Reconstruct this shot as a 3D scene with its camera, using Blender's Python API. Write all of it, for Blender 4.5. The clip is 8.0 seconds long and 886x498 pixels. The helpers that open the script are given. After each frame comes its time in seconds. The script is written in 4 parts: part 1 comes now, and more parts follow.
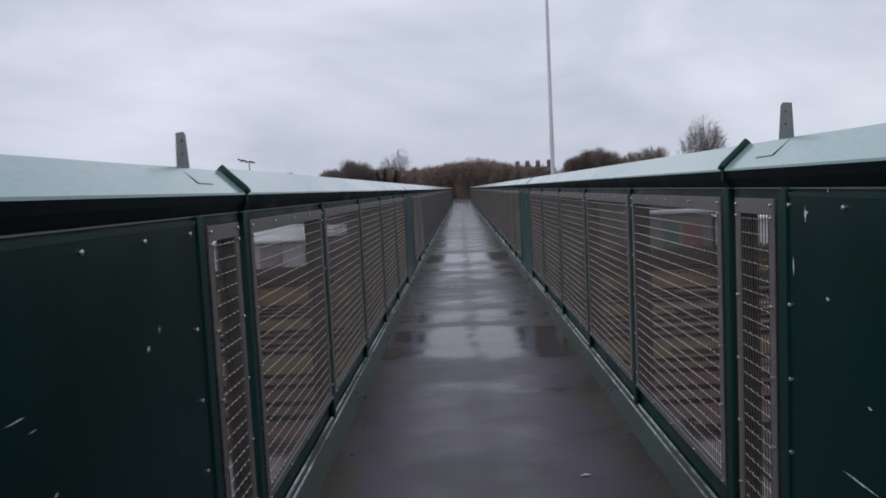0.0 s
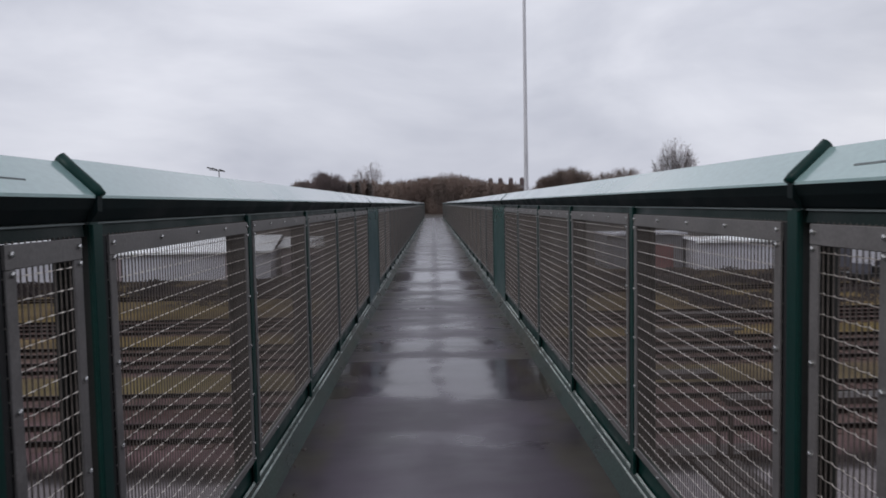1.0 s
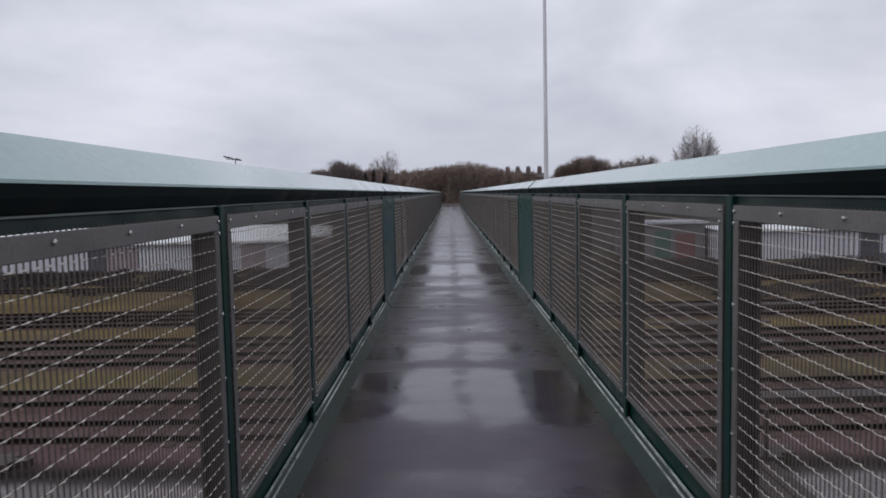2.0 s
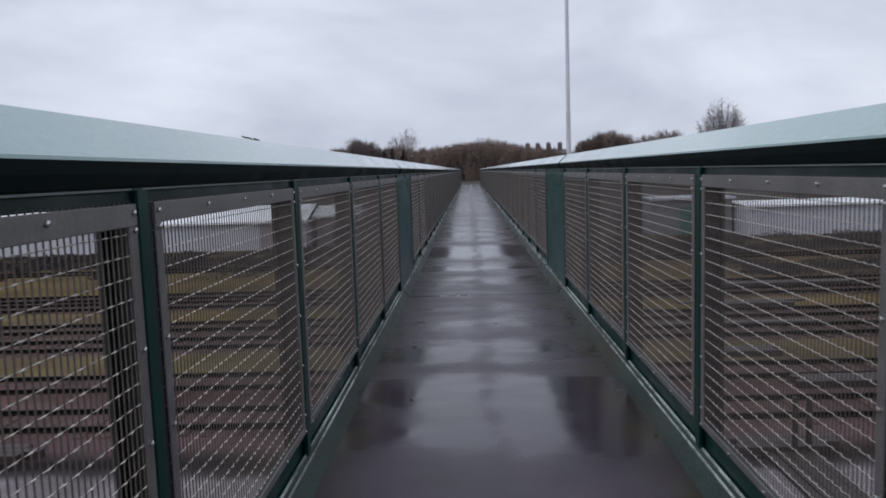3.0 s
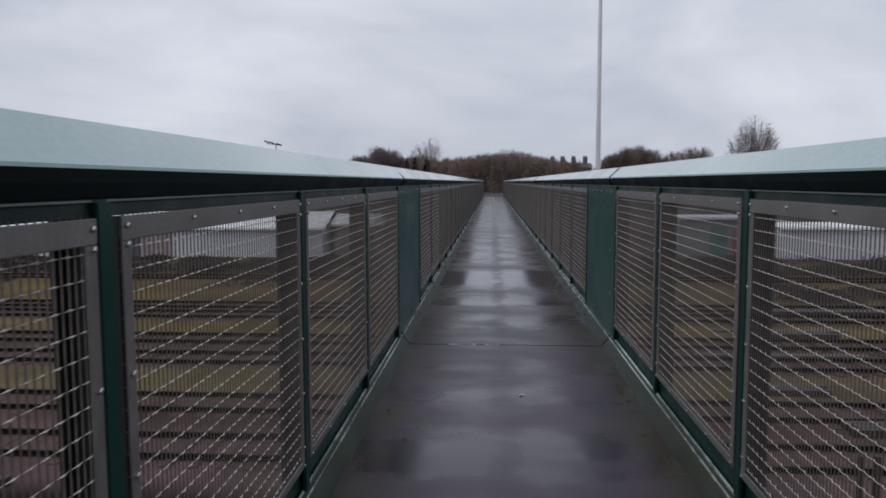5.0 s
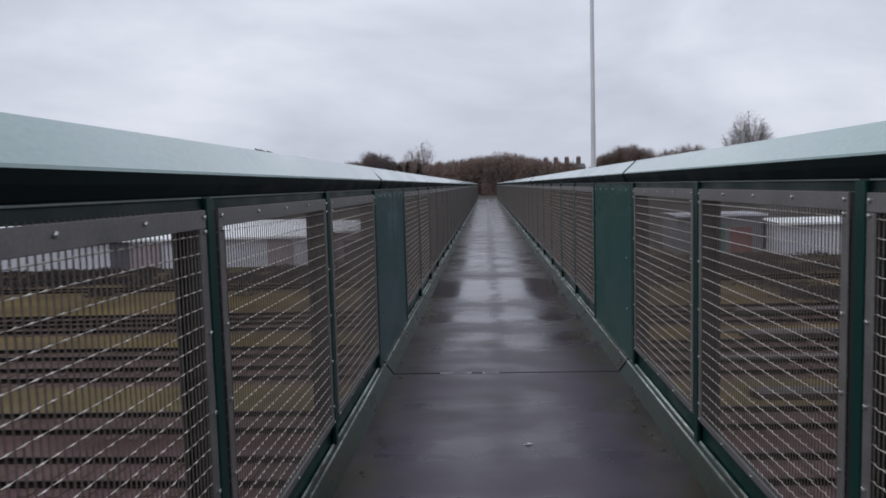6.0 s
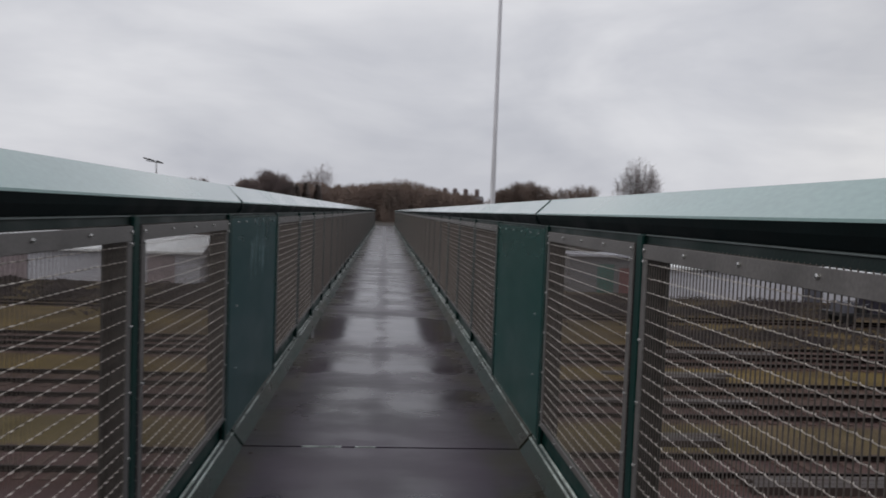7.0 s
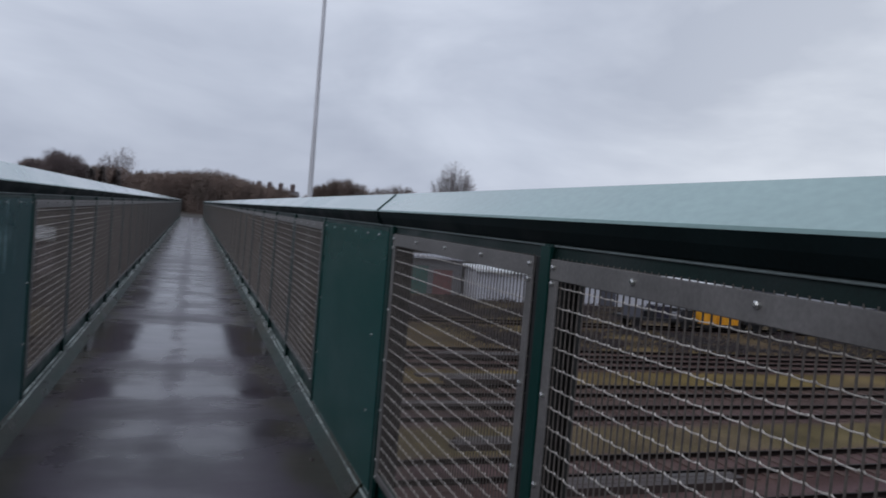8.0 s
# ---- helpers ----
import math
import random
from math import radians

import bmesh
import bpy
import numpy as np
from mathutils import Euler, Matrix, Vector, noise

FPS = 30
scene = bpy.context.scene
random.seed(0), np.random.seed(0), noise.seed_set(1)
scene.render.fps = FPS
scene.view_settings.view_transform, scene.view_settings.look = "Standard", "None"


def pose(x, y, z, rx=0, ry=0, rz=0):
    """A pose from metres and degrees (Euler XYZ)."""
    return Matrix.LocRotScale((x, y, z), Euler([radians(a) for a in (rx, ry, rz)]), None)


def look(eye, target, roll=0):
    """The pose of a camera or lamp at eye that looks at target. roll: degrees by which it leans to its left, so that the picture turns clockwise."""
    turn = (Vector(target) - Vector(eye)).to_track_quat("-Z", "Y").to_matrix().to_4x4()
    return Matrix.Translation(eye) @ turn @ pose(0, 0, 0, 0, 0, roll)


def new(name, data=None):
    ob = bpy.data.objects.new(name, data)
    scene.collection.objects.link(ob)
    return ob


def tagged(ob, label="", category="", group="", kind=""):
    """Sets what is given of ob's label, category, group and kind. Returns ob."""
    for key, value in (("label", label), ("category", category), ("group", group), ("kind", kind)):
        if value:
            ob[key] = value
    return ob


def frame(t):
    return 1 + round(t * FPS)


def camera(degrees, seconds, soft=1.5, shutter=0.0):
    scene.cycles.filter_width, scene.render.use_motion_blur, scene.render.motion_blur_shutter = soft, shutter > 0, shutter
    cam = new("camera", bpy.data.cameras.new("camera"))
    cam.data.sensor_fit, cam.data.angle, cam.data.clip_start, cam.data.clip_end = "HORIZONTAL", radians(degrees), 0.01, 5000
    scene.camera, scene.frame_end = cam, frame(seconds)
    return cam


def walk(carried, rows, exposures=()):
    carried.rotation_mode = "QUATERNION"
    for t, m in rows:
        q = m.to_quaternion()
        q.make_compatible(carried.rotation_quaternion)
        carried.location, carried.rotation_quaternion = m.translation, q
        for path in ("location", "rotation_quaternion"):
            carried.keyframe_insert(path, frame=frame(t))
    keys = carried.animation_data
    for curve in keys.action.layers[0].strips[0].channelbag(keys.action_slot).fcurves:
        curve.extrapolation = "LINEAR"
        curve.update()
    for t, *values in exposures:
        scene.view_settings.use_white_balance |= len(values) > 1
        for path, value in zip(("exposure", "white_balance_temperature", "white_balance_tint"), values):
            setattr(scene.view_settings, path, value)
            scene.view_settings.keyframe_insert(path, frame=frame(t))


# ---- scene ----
PATH = [
    (0, (-0.087, 0.379, 1.523), (-0.142, 2.372, 1.363), -2.8),
    (0.5, (-0.103, 0.815, 1.522), (-0.054, 2.809, 1.377), -2.5),
    (1, (-0.037, 1.296, 1.508), (-0.013, 3.292, 1.386), -1.1),
    (1.5, (-0.087, 1.763, 1.496), (-0.073, 3.759, 1.384), -0.7),
    (1.7, (-0.088, 1.937, 1.505), (-0.097, 3.932, 1.374), -1.1),
    (2.8, (-0.117, 2.961, 1.499), (-0.157, 4.953, 1.323), -1.2),
    (3, (-0.120, 3.142, 1.493), (-0.197, 5.130, 1.284), -1.9),
    (3.5, (-0.092, 3.646, 1.519), (-0.244, 5.633, 1.347), -1.2),
    (4, (-0.132, 4.131, 1.502), (-0.373, 6.112, 1.372), 0.1),
    (4.5, (-0.104, 4.671, 1.487), (-0.252, 6.662, 1.360), 0.4),
    (4.7, (-0.122, 4.849, 1.512), (-0.267, 6.837, 1.345), 0.2),
    (5.8, (-0.110, 5.957, 1.509), (-0.201, 7.946, 1.321), -1.3),
    (6, (-0.119, 6.155, 1.489), (-0.239, 8.144, 1.319), -1.6),
    (6.5, (-0.118, 6.692, 1.499), (-0.221, 8.676, 1.269), -2.3),
    (7, (-0.042, 7.209, 1.528), (0.118, 9.200, 1.431), 2.2),
    (7.5, (-0.073, 7.669, 1.517), (0.300, 9.629, 1.375), 3.7),
    (8, (0.027, 8.191, 1.511), (0.673, 10.082, 1.440), 4.8),
]
cam = camera(61.8, 8.0, soft=1.7, shutter=0.25)
# the picture is brighter and cooler at some moments than at others
TONES = [(0.0, -0.02, 6250, 9.5), (0.5, -0.03, 6650, 10.0), (1.0, 0.0, 6500, 11.0), (1.5, -0.02, 6500, 11.0), (3.0, 0.05, 6180, 9.5), (3.5, -0.03, 6750, 7.0), (4.0, -0.02, 6680, 10.0),
         (4.5, -0.10, 6400, 8.5), (6.0, 0.03, 6330, 9.5), (6.5, 0.1, 6700, 8.0), (7.0, -0.12, 6780, 9.0), (7.5, -0.18, 6320, 8.5), (8.0, -0.24, 6030, 9.0)]
walk(cam, [(t, look(eye, target, roll)) for t, eye, target, roll in PATH], TONES)

# ---- sky and sun: an overcast winter day ----
SUN_UP, SUN_TURN = radians(40), radians(-125)
world = bpy.data.worlds.new("overcast_sky")
scene.world = world
world.use_nodes = True
wn, wl = world.node_tree.nodes, world.node_tree.links
back = wn["Background"]
sky = wn.new("ShaderNodeTexSky")
sky.sky_type, sky.sun_disc = "NISHITA", False
sky.sun_elevation, sky.sun_rotation = SUN_UP, SUN_TURN
sky.air_density, sky.dust_density = 1.0, 4.0
wtc = wn.new("ShaderNodeTexCoord")
wmap = wn.new("ShaderNodeMapping")
wmap.inputs["Scale"].default_value = (1.0, 1.0, 2.6)
wl.new(wtc.outputs["Generated"], wmap.inputs["Vector"])
cloud = wn.new("ShaderNodeTexNoise")
cloud.inputs["Scale"].default_value, cloud.inputs["Detail"].default_value = 2.3, 5.0
cloud.inputs["Roughness"].default_value = 0.52
cloud.inputs["Distortion"].default_value = 0.35
wl.new(wmap.outputs["Vector"], cloud.inputs["Vector"])
cramp = wn.new("ShaderNodeValToRGB")
cramp.color_ramp.elements[0].position, cramp.color_ramp.elements[0].color = 0.33, (5.15, 5.4, 6.25, 1)
cramp.color_ramp.elements[1].position, cramp.color_ramp.elements[1].color = 0.65, (7.9, 8.1, 8.85, 1)
wl.new(cloud.outputs["Fac"], cramp.inputs["Fac"])
wmix = wn.new("ShaderNodeMix")
wmix.data_type = "RGBA"
wmix.inputs["Factor"].default_value = 0.96
wl.new(sky.outputs["Color"], wmix.inputs[6])
# the cloud thins out low in one quarter and is brighter and warmer there
thin = wn.new("ShaderNodeVectorMath")
thin.operation = "DOT_PRODUCT"
thin.inputs[1].default_value = (0.83, 0.55, 0.10)
wl.new(wtc.outputs["Generated"], thin.inputs[0])
thin_range = wn.new("ShaderNodeMapRange")
thin_range.interpolation_type = "SMOOTHSTEP"
for socket, value in (("From Min", 0.84), ("From Max", 1.02), ("To Min", 0.0), ("To Max", 1.0)):
    thin_range.inputs[socket].default_value = value
wl.new(thin.outputs["Value"], thin_range.inputs["Value"])
thin_mix = wn.new("ShaderNodeMix")
thin_mix.data_type = "RGBA"
thin_mix.blend_type = "MULTIPLY"
thin_mix.inputs[7].default_value = (1.36, 1.32, 1.22, 1)
wl.new(thin_range.outputs["Result"], thin_mix.inputs["Factor"])
wl.new(cramp.outputs["Color"], thin_mix.inputs[6])
wl.new(thin_mix.outputs[2], wmix.inputs[7])
wl.new(wmix.outputs[2], back.inputs["Color"])
back.inputs["Strength"].default_value = 0.1
sun_data = bpy.data.lights.new("sun", "SUN")
sun_data.energy, sun_data.angle, sun_data.color = 0.55, radians(25), (1.0, 0.97, 0.93)
sun = new("sun", sun_data)
sun.matrix_world = look((0, 0, 60), (-math.sin(SUN_TURN) * math.cos(SUN_UP) * 50, -math.cos(SUN_TURN) * math.cos(SUN_UP) * 50, 60 - 50 * math.sin(SUN_UP)))


# ---- materials ----
def surface(name, base, rough=0.6, metal=0.0, spread=0.25, scale=6.0, fine=90.0, bump=0.15, dist=0.004, tint=None, tint_scale=1.2,
            tint_amount=0.4, stretch=(1, 1, 1), coat=0.0, rough_spread=0.12, per_object=0.0, spec=0.5):
    """A painted, metal or earthy surface: broad stains, fine grain, a second tint in patches, relief."""
    m = bpy.data.materials.new(name)
    m.use_nodes = True
    n, l = m.node_tree.nodes, m.node_tree.links
    p = n["Principled BSDF"]
    tc = n.new("ShaderNodeTexCoord")
    mp = n.new("ShaderNodeMapping")
    mp.inputs["Scale"].default_value = stretch
    l.new(tc.outputs["Object"], mp.inputs["Vector"])

    def tex(s, detail):
        t = n.new("ShaderNodeTexNoise")
        t.inputs["Scale"].default_value, t.inputs["Detail"].default_value = s, detail
        l.new(mp.outputs["Vector"], t.inputs["Vector"])
        return t
    broad, grain, patch = tex(scale, 5), tex(fine, 3), tex(tint_scale, 6)

    def remap(sock, a, b, lo=0.3, hi=0.7):
        r = n.new("ShaderNodeMapRange")
        r.inputs["From Min"].default_value, r.inputs["From Max"].default_value = lo, hi
        r.inputs["To Min"].default_value, r.inputs["To Max"].default_value = a, b
        l.new(sock, r.inputs["Value"])
        return r.outputs["Result"]
    mix = n.new("ShaderNodeMix")
    mix.data_type = "RGBA"
    mix.inputs[6].default_value = (*base, 1)
    mix.inputs[7].default_value = (*(tint or [c * 0.6 for c in base]), 1)
    l.new(remap(patch.outputs["Fac"], 0.0, tint_amount, 0.45, 0.7), mix.inputs["Factor"])
    shade = n.new("ShaderNodeMath")
    shade.operation = "MULTIPLY"
    l.new(remap(broad.outputs["Fac"], 1 - spread, 1 + spread), shade.inputs[0])
    l.new(remap(grain.outputs["Fac"], 1 - spread * 0.7, 1 + spread * 0.7), shade.inputs[1])
    value = shade.outputs[0]
    if per_object:
        info = n.new("ShaderNodeObjectInfo")
        more = n.new("ShaderNodeMath")
        more.operation = "MULTIPLY"
        l.new(value, more.inputs[0])
        l.new(remap(info.outputs["Random"], 1 - per_object, 1 + per_object, 0, 1), more.inputs[1])
        value = more.outputs[0]
    tone = n.new("ShaderNodeVectorMath")
    tone.operation = "SCALE"
    l.new(mix.outputs[2], tone.inputs[0])
    l.new(value, tone.inputs["Scale"])
    l.new(tone.outputs["Vector"], p.inputs["Base Color"])
    l.new(remap(broad.outputs["Fac"], max(0.03, rough - rough_spread), min(1, rough + rough_spread)), p.inputs["Roughness"])
    p.inputs["Metallic"].default_value = metal
    p.inputs["Coat Weight"].default_value = coat
    p.inputs["Specular IOR Level"].default_value = spec
    p.inputs["Coat Roughness"].default_value = 0.12
    if bump:
        b = n.new("ShaderNodeBump")
        b.inputs["Strength"].default_value, b.inputs["Distance"].default_value = bump, dist
        l.new(grain.outputs["Fac"], b.inputs["Height"])
        l.new(b.outputs["Normal"], p.inputs["Normal"])
    return m


GREEN = surface("dark_green_paint", (0.0038, 0.032, 0.027), 0.42, spread=0.2, scale=4, tint=(0.004, 0.026, 0.021), spec=0.22, bump=0.08, dist=0.002)
GREEN_SHEET = surface("green_sheet_paint", (0.0022, 0.021, 0.0185), 0.36, spread=0.12, scale=3, tint=(0.003, 0.030, 0.027), tint_scale=1.6,
                      tint_amount=0.45, stretch=(1, 1, 0.5), spec=0.16, bump=0.02, dist=0.002)
# green paint taken near black: the shade below the coping's edge is in it
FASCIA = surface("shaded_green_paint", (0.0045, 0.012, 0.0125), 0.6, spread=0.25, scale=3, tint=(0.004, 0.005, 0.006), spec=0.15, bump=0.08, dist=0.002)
COPING = surface("wet_pale_green_coping", (0.31, 0.445, 0.435), 0.18, spread=0.07, scale=2.2, fine=60, tint=(0.25, 0.385, 0.375), tint_scale=0.9,
                 tint_amount=0.6, coat=0.7, bump=0.05, dist=0.002, stretch=(1, 0.5, 1))
KERB = surface("worn_green_kerb_paint", (0.028, 0.048, 0.043), 0.36, spread=0.4, scale=7, tint=(0.038, 0.033, 0.020), tint_scale=1.6, tint_amount=0.9,
               spec=0.2, bump=0.15, stretch=(1, 0.35, 1))
EDGE = surface("bare_worn_edge", (0.60, 0.66, 0.63), 0.3, metal=0.2, spread=0.45, scale=5, fine=40, tint=(0.05, 0.085, 0.07), tint_scale=3.0,
               tint_amount=0.9, stretch=(1, 0.4, 1))
GALV = surface("galvanised_bar", (0.165, 0.155, 0.152), 0.5, metal=0.2, spread=0.18, scale=9, tint=(0.13, 0.125, 0.12), bump=0.1, dist=0.002)
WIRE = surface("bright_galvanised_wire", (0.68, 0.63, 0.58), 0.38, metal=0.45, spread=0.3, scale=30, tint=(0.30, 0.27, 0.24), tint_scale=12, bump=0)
# same galvanised wire for the uprights, with their shade put into a darker colour
WIRE_SHADED = surface("shaded_galvanised_wire", (0.118, 0.100, 0.090), 0.58, metal=0.2, spread=0.3, scale=30, tint=(0.060, 0.048, 0.041), tint_scale=8, bump=0)
BOLT = surface("zinc_bolt", (0.55, 0.55, 0.54), 0.25, metal=0.9, spread=0.15, scale=40, bump=0)
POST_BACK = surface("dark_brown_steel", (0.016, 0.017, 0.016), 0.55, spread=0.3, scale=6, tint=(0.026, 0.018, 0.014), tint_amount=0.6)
# GREEN darkened for the top rail, with the coping's shade put into the colour
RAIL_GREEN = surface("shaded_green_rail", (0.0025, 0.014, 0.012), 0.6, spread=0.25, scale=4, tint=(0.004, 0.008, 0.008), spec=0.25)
PLATE = surface("grey_bracket_plate", (0.16, 0.19, 0.19), 0.5, metal=0.3, spread=0.15, scale=12)
SCRATCH = surface("bare_scratch", (0.55, 0.60, 0.58), 0.5, spread=0.4, scale=40, bump=0)
SCUFF = surface("pale_blue_green_scuff", (0.26, 0.38, 0.40), 0.5, spread=0.5, scale=25, tint=(0.03, 0.08, 0.08), tint_scale=9, tint_amount=0.7, bump=0)
# rubber of the deck joints; also blackens the strips that imitate shaded gaps
GAP = surface("joint_rubber_and_gap_shade", (0.012, 0.012, 0.013), 0.7, bump=0.2)
RAIL = surface("rusty_rail_steel", (0.012, 0.008, 0.007), 0.6, metal=0.3, spread=0.3, scale=3, tint=(0.009, 0.007, 0.007), spec=0.12)
SLEEPER = surface("weathered_sleeper", (0.100, 0.065, 0.056), 0.85, spread=0.3, scale=5, tint=(0.06, 0.044, 0.038), spec=0.15, bump=0.3, dist=0.01)
CONCRETE = surface("pale_concrete", (0.095, 0.080, 0.076), 0.75, spread=0.2, scale=1.2, fine=30, tint=(0.12, 0.10, 0.095), tint_scale=0.6, bump=0.2)
TIMBER = surface("dark_wet_timber", (0.040, 0.026, 0.022), 0.6, spread=0.35, scale=4, tint=(0.02, 0.015, 0.014), stretch=(0.3, 1, 1), bump=0.3, dist=0.01)
MAST = surface("galvanised_mast", (0.62, 0.62, 0.65), 0.45, metal=0.45, spread=0.12, scale=1.5, tint=(0.50, 0.50, 0.53), stretch=(1, 1, 0.2))
CLAD = surface("pale_grey_cladding", (0.55, 0.55, 0.60), 0.55, spread=0.06, scale=0.5, fine=8, tint=(0.54, 0.54, 0.58), tint_scale=0.25, stretch=(1, 1, 0.3), bump=0.05)
ROOF = surface("white_sheet_roof", (0.86, 0.87, 0.88), 0.35, spread=0.05, scale=0.5, fine=5, tint=(0.65, 0.66, 0.67), tint_scale=0.3, bump=0.05)
GREY_WALL = surface("dull_grey_cladding", (0.20, 0.20, 0.215), 0.6, spread=0.1, scale=0.6, tint=(0.15, 0.145, 0.15), tint_scale=0.3)
DOOR = surface("grey_shutter", (0.09, 0.09, 0.11), 0.6, spread=0.1, scale=1)
PINK = surface("faded_red_cladding", (0.33, 0.27, 0.285), 0.6, spread=0.15, scale=1)
TEAL = surface("green_container_paint", (0.06, 0.16, 0.14), 0.5, spread=0.15, scale=1)
RED = surface("red_sign_paint", (0.23, 0.10, 0.10), 0.5, spread=0.15, scale=1)
YELLOW = surface("yellow_plant_paint", (0.78, 0.36, 0.02), 0.4, spread=0.12, scale=1.5, tint=(0.5, 0.25, 0.02), tint_scale=0.8)
NAVY = surface("dark_navy_wagon_paint", (0.022, 0.018, 0.032), 0.5, spread=0.2, scale=1)
ORANGE = surface("orange_stripe_paint", (0.50, 0.15, 0.03), 0.5, spread=0.15, scale=2)
WHITE = surface("white_mark_paint", (0.7, 0.7, 0.7), 0.5, spread=0.1, scale=2)
BLACK = surface("black_underframe", (0.014, 0.013, 0.014), 0.6, spread=0.2, scale=2)
BARK = surface("grey_brown_bark", (0.14, 0.115, 0.105), 0.9, spread=0.3, scale=2, bump=0.3, dist=0.02)
TWIG = surface("bare_brown_twigs", (0.172, 0.122, 0.100), 0.9, spread=0.25, scale=0.25, tint=(0.120, 0.096, 0.080), tint_scale=0.12, tint_amount=0.8, bump=0)
TWIG_GREY = surface("bare_grey_twigs", (0.30, 0.27, 0.27), 0.9, spread=0.3, scale=0.4, bump=0)
TWIG_DARK = surface("dense_dark_twigs", (0.15, 0.115, 0.11), 0.9, spread=0.3, scale=0.4, bump=0)
EVERGREEN = surface("dark_evergreen", (0.13, 0.11, 0.10), 0.85, spread=0.35, scale=0.8, tint=(0.19, 0.13, 0.12), tint_scale=0.3, tint_amount=0.7, bump=0)
SCRUB = surface("dark_bramble", (0.030, 0.021, 0.022), 0.9, spread=0.4, scale=0.5, tint=(0.024, 0.020, 0.014), tint_scale=0.2, bump=0)
BRICK = surface("far_brick", (0.13, 0.095, 0.095), 0.85, spread=0.2, scale=1)
SLATE = surface("far_slate", (0.10, 0.095, 0.105), 0.6, spread=0.2, scale=1)


def strips(name, stops, coordinate, lo, hi, noise_scale, rough, bump, dist, wobble, fine=26.0):
    """A surface whose colour changes in strips across the world."""
    m = bpy.data.materials.new(name)
    m.use_nodes = True
    n, l = m.node_tree.nodes, m.node_tree.links
    p = n["Principled BSDF"]
    tc, sep = n.new("ShaderNodeTexCoord"), n.new("ShaderNodeSeparateXYZ")
    l.new(tc.outputs["Object"], sep.inputs["Vector"])
    warp = n.new("ShaderNodeTexNoise")
    warp.inputs["Scale"].default_value, warp.inputs["Detail"].default_value = noise_scale, 6
    l.new(tc.outputs["Object"], warp.inputs["Vector"])
    add = n.new("ShaderNodeMath")
    add.operation, add.inputs[1].default_value = "MULTIPLY_ADD", wobble
    l.new(warp.outputs["Fac"], add.inputs[0])
    l.new(sep.outputs[coordinate], add.inputs[2])
    rng = n.new("ShaderNodeMapRange")
    rng.inputs["From Min"].default_value, rng.inputs["From Max"].default_value = lo + wobble / 2, hi + wobble / 2
    l.new(add.outputs[0], rng.inputs["Value"])
    ramp = n.new("ShaderNodeValToRGB")
    e = ramp.color_ramp.elements
    for i, (at, c) in enumerate(stops):
        k = e[i] if i < 2 else e.new(0.5)
        k.position, k.color = (at - lo) / (hi - lo), (*c, 1)
    l.new(rng.outputs["Result"], ramp.inputs["Fac"])
    grain = n.new("ShaderNodeTexNoise")
    grain.inputs["Scale"].default_value, grain.inputs["Detail"].default_value = fine, 4
    l.new(tc.outputs["Object"], grain.inputs["Vector"])
    big = n.new("ShaderNodeTexNoise")
    big.inputs["Scale"].default_value, big.inputs["Detail"].default_value = 0.35, 5
    l.new(tc.outputs["Object"], big.inputs["Vector"])
    a, b = n.new("ShaderNodeMapRange"), n.new("ShaderNodeMapRange")
    for r, t, s in ((a, grain, 0.45), (b, big, 0.35)):
        r.inputs["From Min"].default_value, r.inputs["From Max"].default_value = 0.3, 0.7
        r.inputs["To Min"].default_value, r.inputs["To Max"].default_value = 1 - s, 1 + s
        l.new(t.outputs["Fac"], r.inputs["Value"])
    mul = n.new("ShaderNodeMath")
    mul.operation = "MULTIPLY"
    l.new(a.outputs["Result"], mul.inputs[0])
    l.new(b.outputs["Result"], mul.inputs[1])
    patch, bare = n.new("ShaderNodeTexNoise"), n.new("ShaderNodeMapRange")
    patch.inputs["Scale"].default_value, patch.inputs["Detail"].default_value = 0.09, 6
    l.new(tc.outputs["Object"], patch.inputs["Vector"])
    for socket, value in (("From Min", 0.44), ("From Max", 0.66), ("To Min", 0.0), ("To Max", 0.6)):
        bare.inputs[socket].default_value = value
    l.new(patch.outputs["Fac"], bare.inputs["Value"])
    soil = n.new("ShaderNodeMix")
    soil.data_type = "RGBA"
    soil.inputs[7].default_value = (0.088, 0.062, 0.050, 1)
    l.new(bare.outputs["Result"], soil.inputs["Factor"])
    l.new(ramp.outputs["Color"], soil.inputs[6])
    tone = n.new("ShaderNodeVectorMath")
    tone.operation = "SCALE"
    l.new(soil.outputs[2], tone.inputs[0])
    l.new(mul.outputs[0], tone.inputs["Scale"])
    l.new(tone.outputs["Vector"], p.inputs["Base Color"])
    p.inputs["Roughness"].default_value = rough
    p.inputs["Specular IOR Level"].default_value = 0.12
    bm_node = n.new("ShaderNodeBump")
    bm_node.inputs["Strength"].default_value, bm_node.inputs["Distance"].default_value = bump, dist
    l.new(grain.outputs["Fac"], bm_node.inputs["Height"])
    l.new(bm_node.outputs["Normal"], p.inputs["Normal"])
    return m


